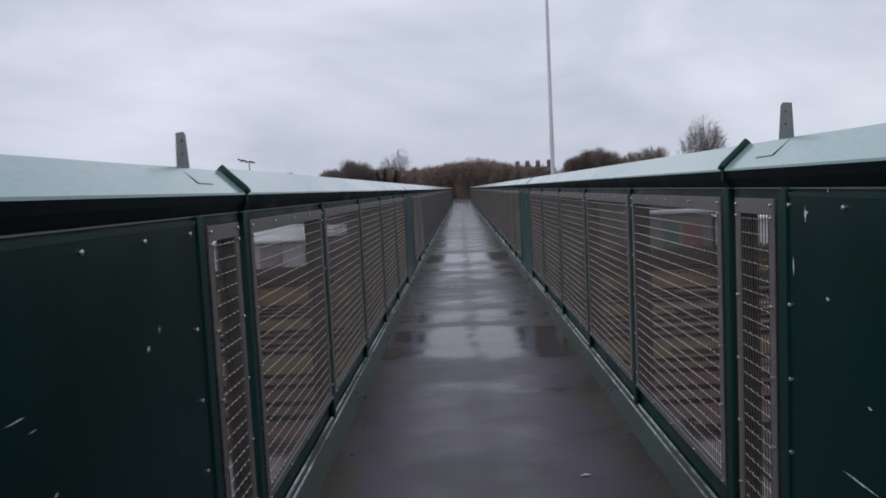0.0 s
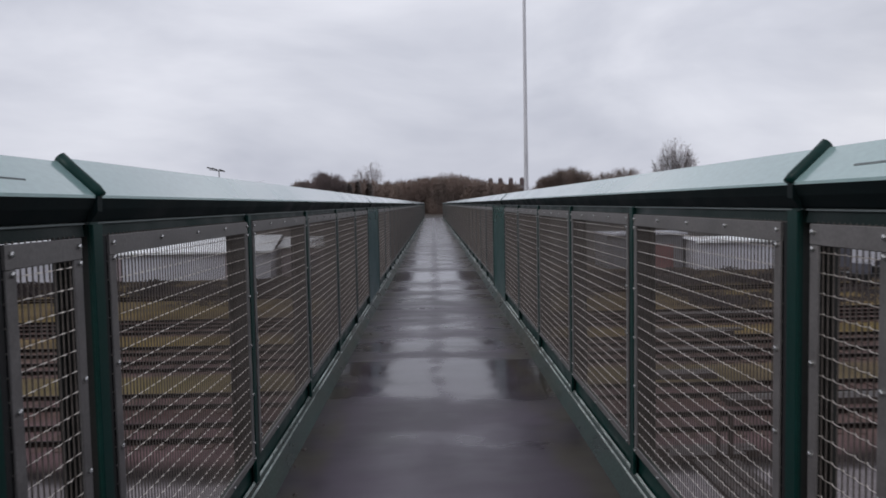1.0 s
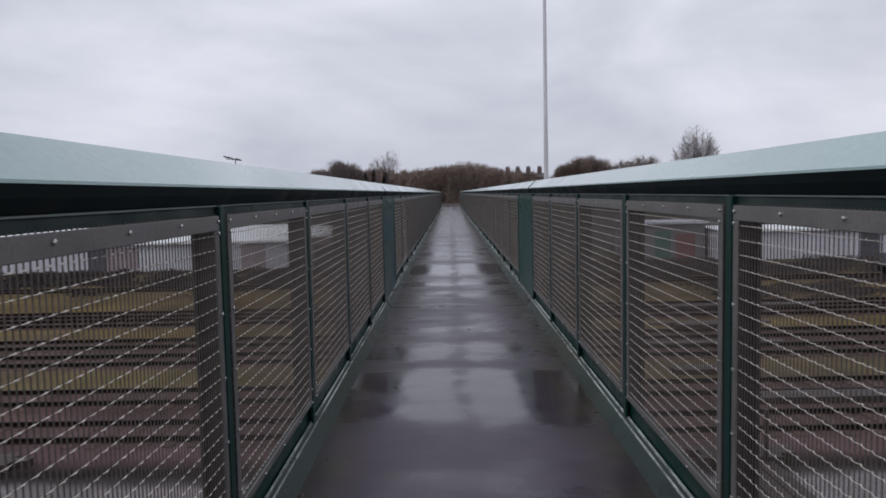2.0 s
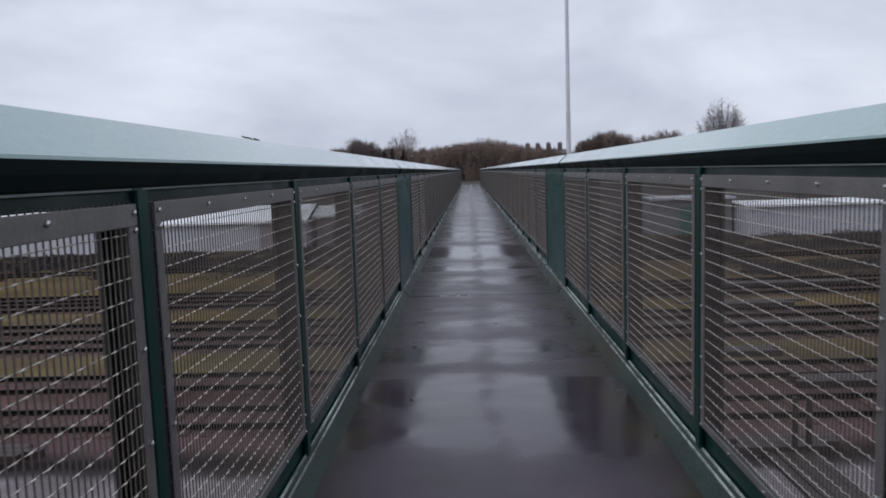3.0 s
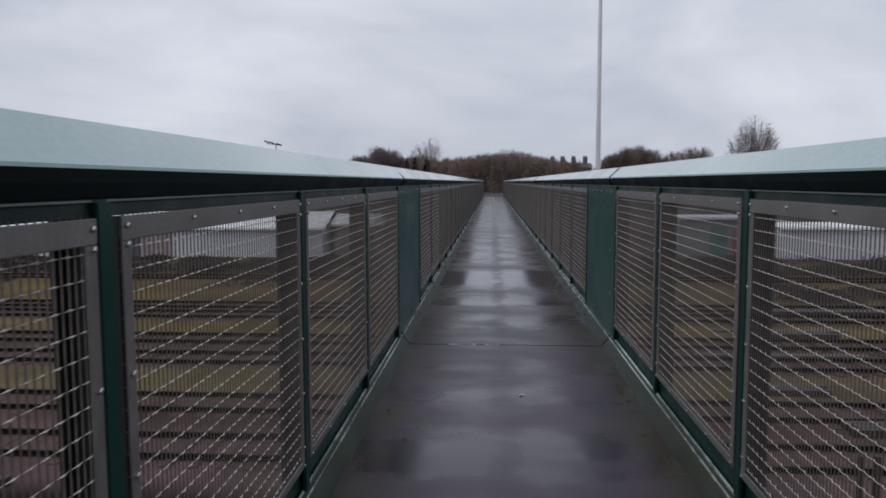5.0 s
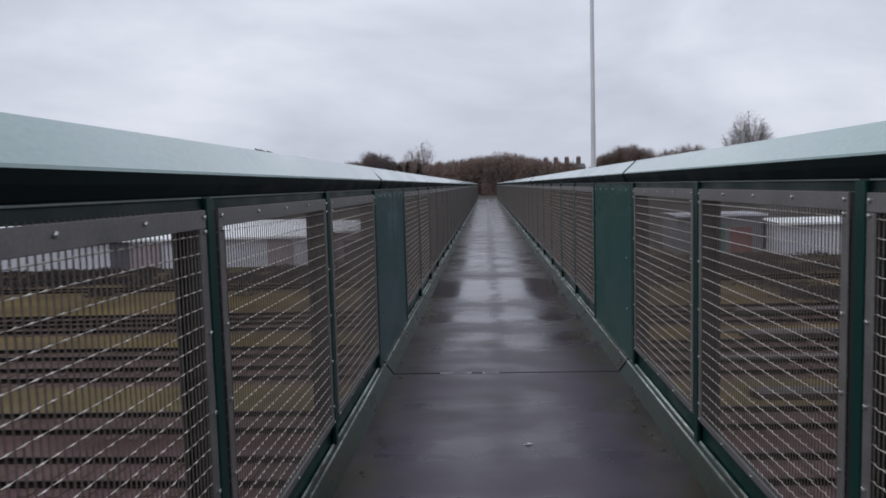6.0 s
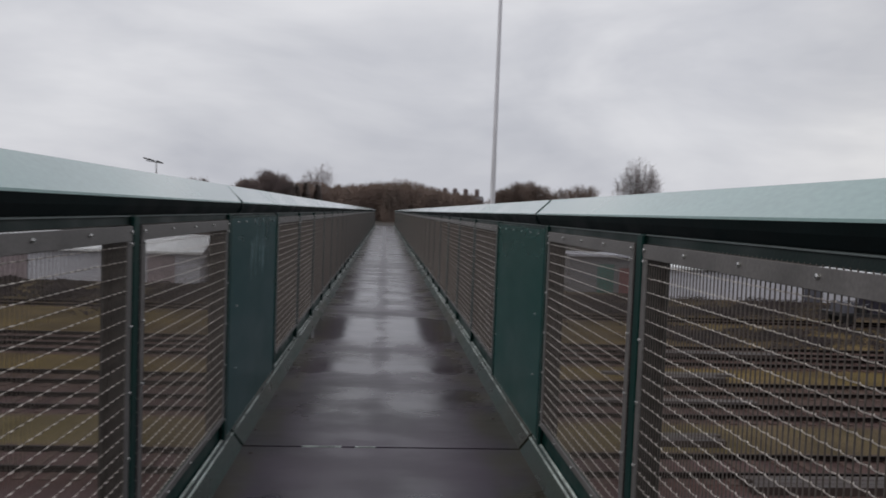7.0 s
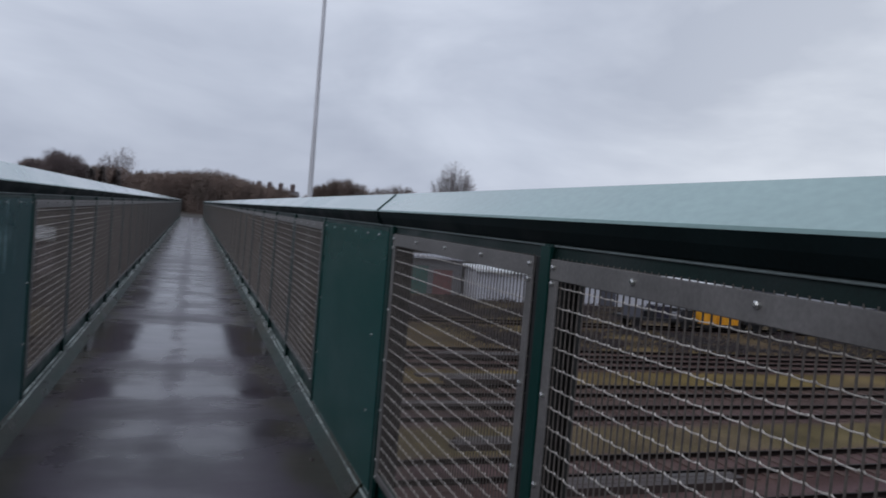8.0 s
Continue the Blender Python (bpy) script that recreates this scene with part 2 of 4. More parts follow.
BALLAST, MOSS, DARK, PALE = (0.112, 0.070, 0.072), (0.138, 0.108, 0.048), (0.016, 0.012, 0.012), (0.24, 0.215, 0.22)
GROUND = strips("railway_ground", [
    (0, (0.09, 0.085, 0.05)), (12.6, (0.10, 0.09, 0.06)), (13.2, PALE), (18.9, PALE), (19.2, DARK), (20.1, DARK), (20.5, BALLAST), (24.4, BALLAST),
    (24.9, (0.094, 0.052, 0.047)), (27.3, BALLAST), (27.9, MOSS), (30.4, MOSS), (31.0, BALLAST), (36.4, (0.084, 0.057, 0.042)), (37.2, (0.142, 0.101, 0.034)),
    (39.6, (0.142, 0.101, 0.034)), (40.2, (0.084, 0.050, 0.044)), (45.0, (0.084, 0.050, 0.044)), (46.0, (0.120, 0.084, 0.030)), (51.0, (0.108, 0.072, 0.028)), (52.5, (0.030, 0.023, 0.021)),
    (66.0, (0.028, 0.022, 0.020)), (69.0, (0.10, 0.095, 0.09)), (78.0, (0.09, 0.085, 0.08)), (80.0, (0.075, 0.062, 0.045))], "Y", 0, 100, 0.5, 0.95, 0.6, 0.05, 1.1)


def deck_surface():
    """Dark anti-slip deck, wet: standing water lies in bands across it, in two lanes beside the middle."""
    m = bpy.data.materials.new("wet_dark_deck")
    m.use_nodes = True
    n, l = m.node_tree.nodes, m.node_tree.links
    p = n["Principled BSDF"]
    tc, sep = n.new("ShaderNodeTexCoord"), n.new("ShaderNodeSeparateXYZ")
    l.new(tc.outputs["Object"], sep.inputs["Vector"])

    def tex(s, detail, stretch=(1, 1, 1)):
        mp = n.new("ShaderNodeMapping")
        mp.inputs["Scale"].default_value = stretch
        l.new(tc.outputs["Object"], mp.inputs["Vector"])
        t = n.new("ShaderNodeTexNoise")
        t.inputs["Scale"].default_value, t.inputs["Detail"].default_value = s, detail
        l.new(mp.outputs["Vector"], t.inputs["Vector"])
        return t.outputs["Fac"]

    def op(kind, a, b, c=None):
        k = n.new("ShaderNodeMath")
        k.operation = kind
        for i, v in enumerate((a, b, c)):
            if v is None:
                continue
            if isinstance(v, (int, float)):
                k.inputs[i].default_value = v
            else:
                l.new(v, k.inputs[i])
        return k.outputs[0]

    def rng(v, lo, hi, a, b):
        k = n.new("ShaderNodeMapRange")
        k.interpolation_type = "SMOOTHSTEP"
        for s, x in (("From Min", lo), ("From Max", hi), ("To Min", a), ("To Max", b)):
            k.inputs[s].default_value = x
        l.new(v, k.inputs["Value"])
        return k.outputs["Result"]
    wob = op("MULTIPLY_ADD", tex(1.4, 4, (1, 2, 1)), 0.5, sep.outputs["Y"])
    ramp = n.new("ShaderNodeValToRGB")
    ramp.color_ramp.interpolation = "EASE"
    e = ramp.color_ramp.elements
    water = ((0, .3), (4.6, .38), (5.2, .18), (5.8, .34), (6.6, .22), (7.2, .72), (8.1, .9), (8.6, .22), (8.95, .78), (9.3, .7), (9.7, .2), (10.3, .62), (10.75, .25),
             (11.1, .6), (11.6, .1), (12.3, .25), (12.7, .6), (13.2, .55), (13.7, .3), (14.4, .75), (15, .6), (15.5, .4), (16.1, .9), (17.4, .9), (18.3, .3), (19.4, .65), (20.3, .3), (22, .6), (24, .25), (26.5, .6), (30, .4))
    for i, (y, v) in enumerate(water):
        k = e[i] if i < 2 else e.new(0.5)
        k.position, k.color = y / 40, (v, v, v, 1)
    far = op("MULTIPLY_ADD", wob, 1 / 40, -0.25 / 40)
    l.new(far, ramp.inputs["Fac"])
    side = op("ABSOLUTE", op("ADD", op("MULTIPLY_ADD", tex(1.5, 4, (1, 0.8, 1)), 0.34, sep.outputs["X"]), -0.17 + 0.03), 0.0)
    lane = op("MULTIPLY", rng(side, 0.0, 0.16, 0.55, 1.0), rng(side, 0.55, 0.86, 1.0, 0.75))
    wet = op("MULTIPLY", ramp.outputs["Color"], lane)
    wet = op("ADD", wet, rng(tex(2.4, 5, (1, 1.7, 1)), 0.38, 0.62, -0.10, 0.10))
    wet = op("ADD", wet, rng(tex(1.0, 3, (0.45, 1.3, 1)), 0.36, 0.64, -0.14, 0.12))
    l.new(rng(wet, 0.0, 1.0, 0.44, 0.11), p.inputs["Roughness"])
    colour = n.new("ShaderNodeMix")
    colour.data_type = "RGBA"
    colour.inputs[6].default_value, colour.inputs[7].default_value = (0.049, 0.035, 0.053, 1), (0.037, 0.028, 0.044, 1)
    l.new(rng(wet, 0.1, 0.8, 0, 1), colour.inputs["Factor"])
    grit = tex(160, 3)
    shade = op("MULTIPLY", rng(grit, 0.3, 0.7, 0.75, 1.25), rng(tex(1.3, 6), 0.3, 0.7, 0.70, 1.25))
    dirt = rng(side, 0.70, 0.86, 1.0, 0.62)
    tone = n.new("ShaderNodeVectorMath")
    tone.operation = "SCALE"
    l.new(colour.outputs[2], tone.inputs[0])
    l.new(op("MULTIPLY", shade, dirt), tone.inputs["Scale"])
    grime = n.new("ShaderNodeMix")
    grime.data_type = "RGBA"
    grime.inputs[7].default_value = (0.044, 0.037, 0.024, 1)
    l.new(tone.outputs["Vector"], grime.inputs[6])
    l.new(op("MULTIPLY", rng(side, 0.60, 0.74, 0.0, 0.9), rng(tex(2.6, 5, (1, 0.6, 1)), 0.36, 0.6, 0.15, 1.0)), grime.inputs["Factor"])
    l.new(grime.outputs[2], p.inputs["Base Color"])
    p.inputs["Specular IOR Level"].default_value = 0.5
    b1 = n.new("ShaderNodeBump")
    b1.inputs["Distance"].default_value = 0.0016
    l.new(rng(wet, 0.2, 0.8, 0.55, 0.05), b1.inputs["Strength"])
    l.new(grit, b1.inputs["Height"])
    b2 = n.new("ShaderNodeBump")
    b2.inputs["Strength"].default_value, b2.inputs["Distance"].default_value = 0.5, 0.006
    l.new(tex(2.0, 2, (0.6, 1.5, 1)), b2.inputs["Height"])
    l.new(b1.outputs["Normal"], b2.inputs["Normal"])
    l.new(b2.outputs["Normal"], p.inputs["Normal"])
    return m


DECK = deck_surface()


# ---- building helpers ----
class Form:
    """Collects corners and faces of one mesh."""

    def __init__(self):
        self.v, self.f = [], []

    def add(self, verts, faces):
        k = len(self.v)
        self.v += [tuple(c) for c in verts]
        self.f += [tuple(i + k for i in q) for q in faces]
        return self

    def box(self, x0, x1, y0, y1, z0, z1):
        if x0 > x1:
            x0, x1 = x1, x0
        c = [(x, y, z) for z in (z0, z1) for y in (y0, y1) for x in (x0, x1)]
        return self.add(c, [(0, 2, 3, 1), (4, 5, 7, 6), (0, 1, 5, 4), (2, 6, 7, 3), (0, 4, 6, 2), (1, 3, 7, 5)])

    def block(self, x0, x1, y0, y1, z0, z1, r=0.003):
        """A box with its four long edges (along y) chamfered."""
        if x0 > x1:
            x0, x1 = x1, x0
        return self.sweep([(x0 + r, z0), (x1 - r, z0), (x1, z0 + r), (x1, z1 - r), (x1 - r, z1), (x0 + r, z1), (x0, z1 - r), (x0, z0 + r)], y0, y1)

    def slab(self, x0, x1, y0, y1, z0, z1, r=0.003):
        """A box with its upright edges chamfered."""
        if x0 > x1:
            x0, x1 = x1, x0
        o = [(x0 + r, y0), (x1 - r, y0), (x1, y0 + r), (x1, y1 - r), (x1 - r, y1), (x0 + r, y1), (x0, y1 - r), (x0, y0 + r)]
        k = len(o)
        return self.add([(x, y, z) for z in (z0, z1) for x, y in o], [tuple(range(k))[::-1], tuple(range(k, 2 * k))] + [(i, (i + 1) % k, k + (i + 1) % k, k + i) for i in range(k)])

    def sweep(self, outline, y0, y1):
        """An outline in x and z drawn along y, with closed ends."""
        k = len(outline)
        return self.add([(x, y, z) for y in (y0, y1) for x, z in outline], [tuple(range(k)), tuple(range(k, 2 * k))[::-1]] + [((i + 1) % k, i, k + i, k + (i + 1) % k) for i in range(k)])

    def tube(self, points, radii, sides=6, closed=True):
        pts = [Vector(q) for q in points]
        k = len(self.v)
        side = None
        for i, q in enumerate(pts):
            way = (pts[min(i + 1, len(pts) - 1)] - pts[max(i - 1, 0)]).normalized()
            if side is None:
                side = way.orthogonal().normalized()
            side = (side - way * side.dot(way)).normalized()
            up = way.cross(side)
            for s in range(sides):
                a = 2 * math.pi * s / sides
                self.v.append(tuple(q + (side * math.cos(a) + up * math.sin(a)) * radii[i]))
        for i in range(len(pts) - 1):
            for s in range(sides):
                a, b = k + i * sides + s, k + i * sides + (s + 1) % sides
                self.f.append((a, b, b + sides, a + sides))
        if closed:
            self.f.append(tuple(k + s for s in range(sides))[::-1])
            self.f.append(tuple(k + (len(pts) - 1) * sides + s for s in range(sides)))
        return self

    def mesh(self, name, material, smooth=False):
        me = bpy.data.meshes.new(name)
        me.from_pydata(self.v, [], self.f)
        me.materials.append(material)
        if smooth:
            me.polygons.foreach_set("use_smooth", [True] * len(me.polygons))
        me.update()
        return me


def part(name, form, material, parent=None, label="", smooth=False):
    """One mesh object, from a form or from a mesh made before, under its thing."""
    me = form if isinstance(form, bpy.types.Mesh) else form.mesh(name, material, smooth)
    ob = new(name, me)
    if parent is not None:
        ob.parent = parent
    if label:
        tagged(ob, label)
    return ob


def thing(name, label, category, group="", at=(0, 0, 0), kind=""):
    ob = new(name)
    ob.location = at
    ob.empty_display_size = 0.1
    return tagged(ob, label, category, group, kind)


# ---- the bridge: its plan ----
FIRST, PITCH, NEAR_JOINT, FAR_JOINT, END = 3.352, 1.6756, 3.297, 11.937, 82.0
SOLID_END = 13.645
START = -4.0
HALF = 0.875
SPANS = [START, NEAR_JOINT, FAR_JOINT, 24.0, 36.0, 48.0, 60.0, 72.0, END]
rng = random.Random(7)

# ---- ground ----
def ground_height(x, y):
    rise = min(1, max(0, (y - 79) / 12))
    bank = -5.16 + 5.0 * rise * rise * (3 - 2 * rise)
    far = max(0, y - 95)
    dip = 0.05 * noise.noise((x * 0.12, y * 0.12, 0))
    start = min(1, max(0, (4 - y) / 6))
    return bank + far * 0.022 + dip + 4.3 * start * start * (3 - 2 * start)


xs = sorted(set([-1200, -700, -400, -250, -160, -110] + [i * 4 for i in range(-22, 23)] + [110, 160, 250, 400, 700, 1200]))
ys = sorted(set([-900, -400, -150, -60, -20] + [-8 + 1.5 * i for i in range(75)] + [110, 120, 135, 160, 200, 260, 340, 460, 700, 1100, 1800]))
g = Form()
g.add([(x, y, ground_height(x, y) if y < 340 else ground_height(x, 340)) for y in ys for x in xs],
      [(j * len(xs) + i, j * len(xs) + i + 1, (j + 1) * len(xs) + i + 1, (j + 1) * len(xs) + i) for j in range(len(ys) - 1) for i in range(len(xs) - 1)])
ground = part("ground", g, GROUND, smooth=True)
tagged(ground, "stony railway ground with ballast and yellow mossy strips", "ground", kind="structure")

# ---- deck ----
floor = new("floor", Form().box(-0.93, 0.93, START, END, -0.30, -0.062).mesh("floor", POST_BACK))
tagged(floor, "wet dark anti-slip footbridge deck with shallow puddles", "deck", kind="structure")
for a, b in zip(SPANS, SPANS[1:]):
    part("deck_plate", Form().block(-0.905, 0.905, a + 0.013, b - 0.013, -0.06, 0.0, 0.004), DECK, floor)
for y in SPANS[1:-1]:
    part("joint_seal", Form().block(-0.905, 0.905, y - 0.0125, y + 0.0125, -0.05, -0.008), GAP, floor)
for x0, x1 in ((-0.52, -0.27), (-0.18, -0.05)):
    part("joint_nosing", Form().block(x0, x1, FAR_JOINT + 0.006, FAR_JOINT + 0.013, -0.01, 0.0022, 0.001), EDGE, floor)
END_STEPS = thing("steps", "dark steel flight of steps at the end of the deck", "stairs", kind="structure")
for i in range(8):
    part("step", Form().box(-0.93, 0.93, END + 0.02 + 0.27 * i, END + 0.02 + 0.27 * (i + 1) + 0.02, -0.18 * (i + 1) - 0.05, -0.18 * (i + 1)), POST_BACK, END_STEPS)


def trestle(y):
    t = thing("bridge_trestle", "dark green steel trestle pier carrying the footbridge", "pier", "trestles under the bridge", (0, y, ground_height(0, y)))
    h = -0.30 - ground_height(0, y)
    part("cross_head", Form().box(-1.05, 1.05, -0.12, 0.12, h - 0.22, h), GREEN, t)
    for s in (-1, 1):
        part("leg", Form().tube([(s * 1.15, 0, -0.3), (s * 0.9, 0, h - 0.2)], [0.1, 0.1], 10), GREEN, t)
    part("brace", Form().tube([(-1.1, 0, 0.4), (0.95, 0, h - 0.4)], [0.035, 0.035], 6), GREEN, t)
    part("brace", Form().tube([(1.1, 0.08, 0.4), (-0.95, 0.08, h - 0.4)], [0.035, 0.035], 6), GREEN, t)


for y in (3.2, 12.0, 24.6, 38.4, 48.4, 60.0, 72.0):
    trestle(y)


# ---- parapets ----
bolt_form = Form()
ring = [(0.008 * math.cos(a * math.pi / 3), 0.008 * math.sin(a * math.pi / 3)) for a in range(6)]
bolt_form.add([(0, y, z) for y, z in ring] + [(-0.006, y, z) for y, z in ring] + [(-0.009, y * 0.45, z * 0.45) for y, z in ring],
              [tuple((i, (i + 1) % 6, 6 + (i + 1) % 6, 6 + i)) for i in range(6)] + [(6 + i, 6 + (i + 1) % 6, 12 + (i + 1) % 6, 12 + i) for i in range(6)] + [tuple(range(12, 18))])
BOLT_MESH = bolt_form.mesh("bolt", BOLT)
BASE_Z, HEAD_Z = 0.235, 1.437      # lowest and highest edge of a mesh panel
PANEL_X = 0.972
WIRE_STEP, ROD_STEP = 0.0540, 0.0254


def cross_wire(width, z, crimped, lay, f):
    if not crimped:
        f.tube([(0, 0, z), (0, width, z)], [0.0023, 0.0023], 3, False)
        return
    pts, radii, start = [], [], 0.0
    while start < width:
        for u, r, x, up in ((0, 0.0032, 0.0026, 0.0011), (0.07, 0.0024, 0.0022, 0.0008), (0.17, 0.0013, 0, 0), (0.5, 0.0012, -0.0020, -0.0003), (0.83, 0.0013, 0, 0), (0.93, 0.0024, 0.0022, 0.0008)):
            y = start + 2 * ROD_STEP * u
            if y < width:
                pts.append((x, y, z + up + lay.uniform(-0.0005, 0.0005)))
                radii.append(r)
        start += 2 * ROD_STEP
    f.tube(pts, radii, 4, False)


def wire_rows():
    n_rows = int((HEAD_Z - 0.075 - BASE_Z - 0.02) / WIRE_STEP) + 1
    return [HEAD_Z - 0.075 - WIRE_STEP * i for i in range(n_rows)]


def rod_columns(width):
    return [ROD_STEP * (i + 1) for i in range(int((width - 0.006) / ROD_STEP))]


def upright_rod(f, y, sides):
    f.tube([(0.001, y, BASE_Z), (0.001, y, HEAD_Z + 0.006)], [0.0022, 0.0022], sides, False)


def woven_parts(width):
    """The wires of a near panel, one by one: name, mesh, place."""
    lay = random.Random(3)
    kinds = []
    for i in range(3):
        f = Form()
        cross_wire(width, 0, True, lay, f)
        kinds.append(f.mesh("cross_wire", WIRE))
    rod = Form()
    upright_rod(rod, 0, 4)
    rod = rod.mesh("upright_rod", WIRE_SHADED)
    return [("cross_wire", kinds[i % 3], (0, 0, z)) for i, z in enumerate(wire_rows())] + [("upright_rod", rod, (0, y, 0)) for y in rod_columns(width)]


def woven_cloth(width):
    """The same woven wires of a panel too far off to tell them apart."""
    across, upright = Form(), Form()
    for z in wire_rows():
        cross_wire(width, z, False, None, across)
    for y in rod_columns(width):
        upright_rod(upright, y, 3)
    return [("cross_wire_cloth", across.mesh("cross_wire_cloth", WIRE), (0, 0, 0)), ("rod_cloth", upright.mesh("rod_cloth", WIRE_SHADED), (0, 0, 0))]


def panel_parts(side, width, detail):
    """The meshes of one mesh panel on one side (side -1 or 1), at its own place: x = 0 in the panel's plane."""
    s = side
    in0, in1 = -s * 0.004, -s * 0.012
    made = [("top_bar", Form().block(in0, in1, 0, width, HEAD_Z - 0.056, HEAD_Z, 0.002).mesh("top_bar", GALV)),
            ("bottom_bar", Form().block(in0, in1, 0, width, BASE_Z - 0.005, BASE_Z + 0.03, 0.002).mesh("bottom_bar", GALV)),
            ("side_bar", Form().slab(in0, in1, 0, 0.042, BASE_Z + 0.031, HEAD_Z - 0.057, 0.002).mesh("side_bar", GALV)),
            ("side_bar", Form().slab(in0, in1, width - 0.042, width, BASE_Z + 0.031, HEAD_Z - 0.057, 0.002).mesh("side_bar", GALV))]
    made = [(name, me, (0, 0, 0)) for name, me in made]
    return made + (woven_parts(width) if detail > 1 else woven_cloth(width))


def bolts_on(parent, side, width, spots):
    for y, z in spots:
        b = part("bolt", BOLT_MESH, BOLT, parent)
        b.location = (-side * 0.012, y, z)
        if side < 0:
            b.rotation_euler = (0, 0, math.pi)


def panel_spots(width):
    n_top = max(1, round((width - 0.06) / 0.38))
    spots = [(0.02 + (width - 0.04) * i / n_top, HEAD_Z - 0.022) for i in range(n_top + 1)]
    spots += [(y, HEAD_Z - drop) for drop in (0.066, 0.37, 0.616, 0.862, 1.108) for y in (0.02, width - 0.02)]
    spots += [(0.02 + (width - 0.04) * i / n_top, BASE_Z + 0.012) for i in range(n_top + 1)]
    return spots


def post_mesh(side):
    """An H-section post; x = 0 is its face towards the walkway."""
    f, b = Form(), Form()
    f.slab(0, side * 0.012, -0.048, 0.010, 0.112, 1.470, 0.002)
    f.box(side * 0.012, side * 0.02, -0.042, 0.008, 0.112, 1.476)
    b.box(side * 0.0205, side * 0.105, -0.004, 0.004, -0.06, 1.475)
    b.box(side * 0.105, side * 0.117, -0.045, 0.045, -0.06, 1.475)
    # added black strips that paint the shadow between flange and next panel
    k = Form().box(side * 0.0125, side * 0.0160, 0.0105, 0.0545, 0.112, 1.437)
    k.box(side * 0.0205, side * 0.0240, 0.0105, 0.105, 0.236, 1.437)
    return f.mesh("inner_flange", GREEN), b.mesh("web", POST_BACK), k.mesh("packer", GAP)


bays = [FIRST + PITCH * i for i in range(6)]
far_bays = [SOLID_END + 0.05 + PITCH * i for i in range(41)]
WIDTH = PITCH - 0.108
STREAK = surface("pale_scuffed_green_sheet", (0.020, 0.076, 0.082), 0.36, spread=0.06, scale=1, tint=(0.034, 0.085, 0.090), tint_scale=1.4, tint_amount=0.5,
                 stretch=(1, 0.4, 1), spec=0.15, bump=0.02, dist=0.002)
# GREEN_SHEET's paint lightened: the stronger light on this side is in the colour
LIT_SHEET = surface("lit_green_sheet_paint", (0.009, 0.066, 0.059), 0.34, spread=0.05, scale=1, tint=(0.016, 0.082, 0.078), tint_scale=0.8, tint_amount=0.4, stretch=(1, 0.4, 1),
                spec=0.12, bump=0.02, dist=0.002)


def solid_panel(side, y0, y1, step, label, rows, material):
    t = thing("solid_panel", label, "panel", "solid parapet panels", (side * 0.962, y0, 0))
    part("sheet", Form().slab(0, side * 0.004, 0, y1 - y0, 0.118, 1.462, 0.001), material, t)
    part("top_strip", Form().block(-side * 0.002, -side * 0.0005, 0, y1 - y0, 1.446, 1.4625, 0.0003), GREEN, t)
    heights = [1.42] + [1.42 - 1.32 * step - step * i for i in range(int((1.42 - 1.32 * step - 0.16) / step) + 1)]
    for y in rows:
        for z in heights:
            r = part("rivet", BOLT_MESH, BOLT, t)
            r.location = (0, y - y0, z)
            r.rotation_euler = (0, 0, 0 if side > 0 else math.pi)
    k = rows[-1] - 0.34 if rows[-1] > rows[0] else rows[0] - 0.34
    while k > y0 + 0.1:
        if all(abs(k - y) > 0.05 for y in rows):
            r = part("rivet", BOLT_MESH, BOLT, t)
            r.location = (0, k - y0, 1.42)
            r.rotation_euler = (0, 0, 0 if side > 0 else math.pi)
        k -= 0.34
    return t


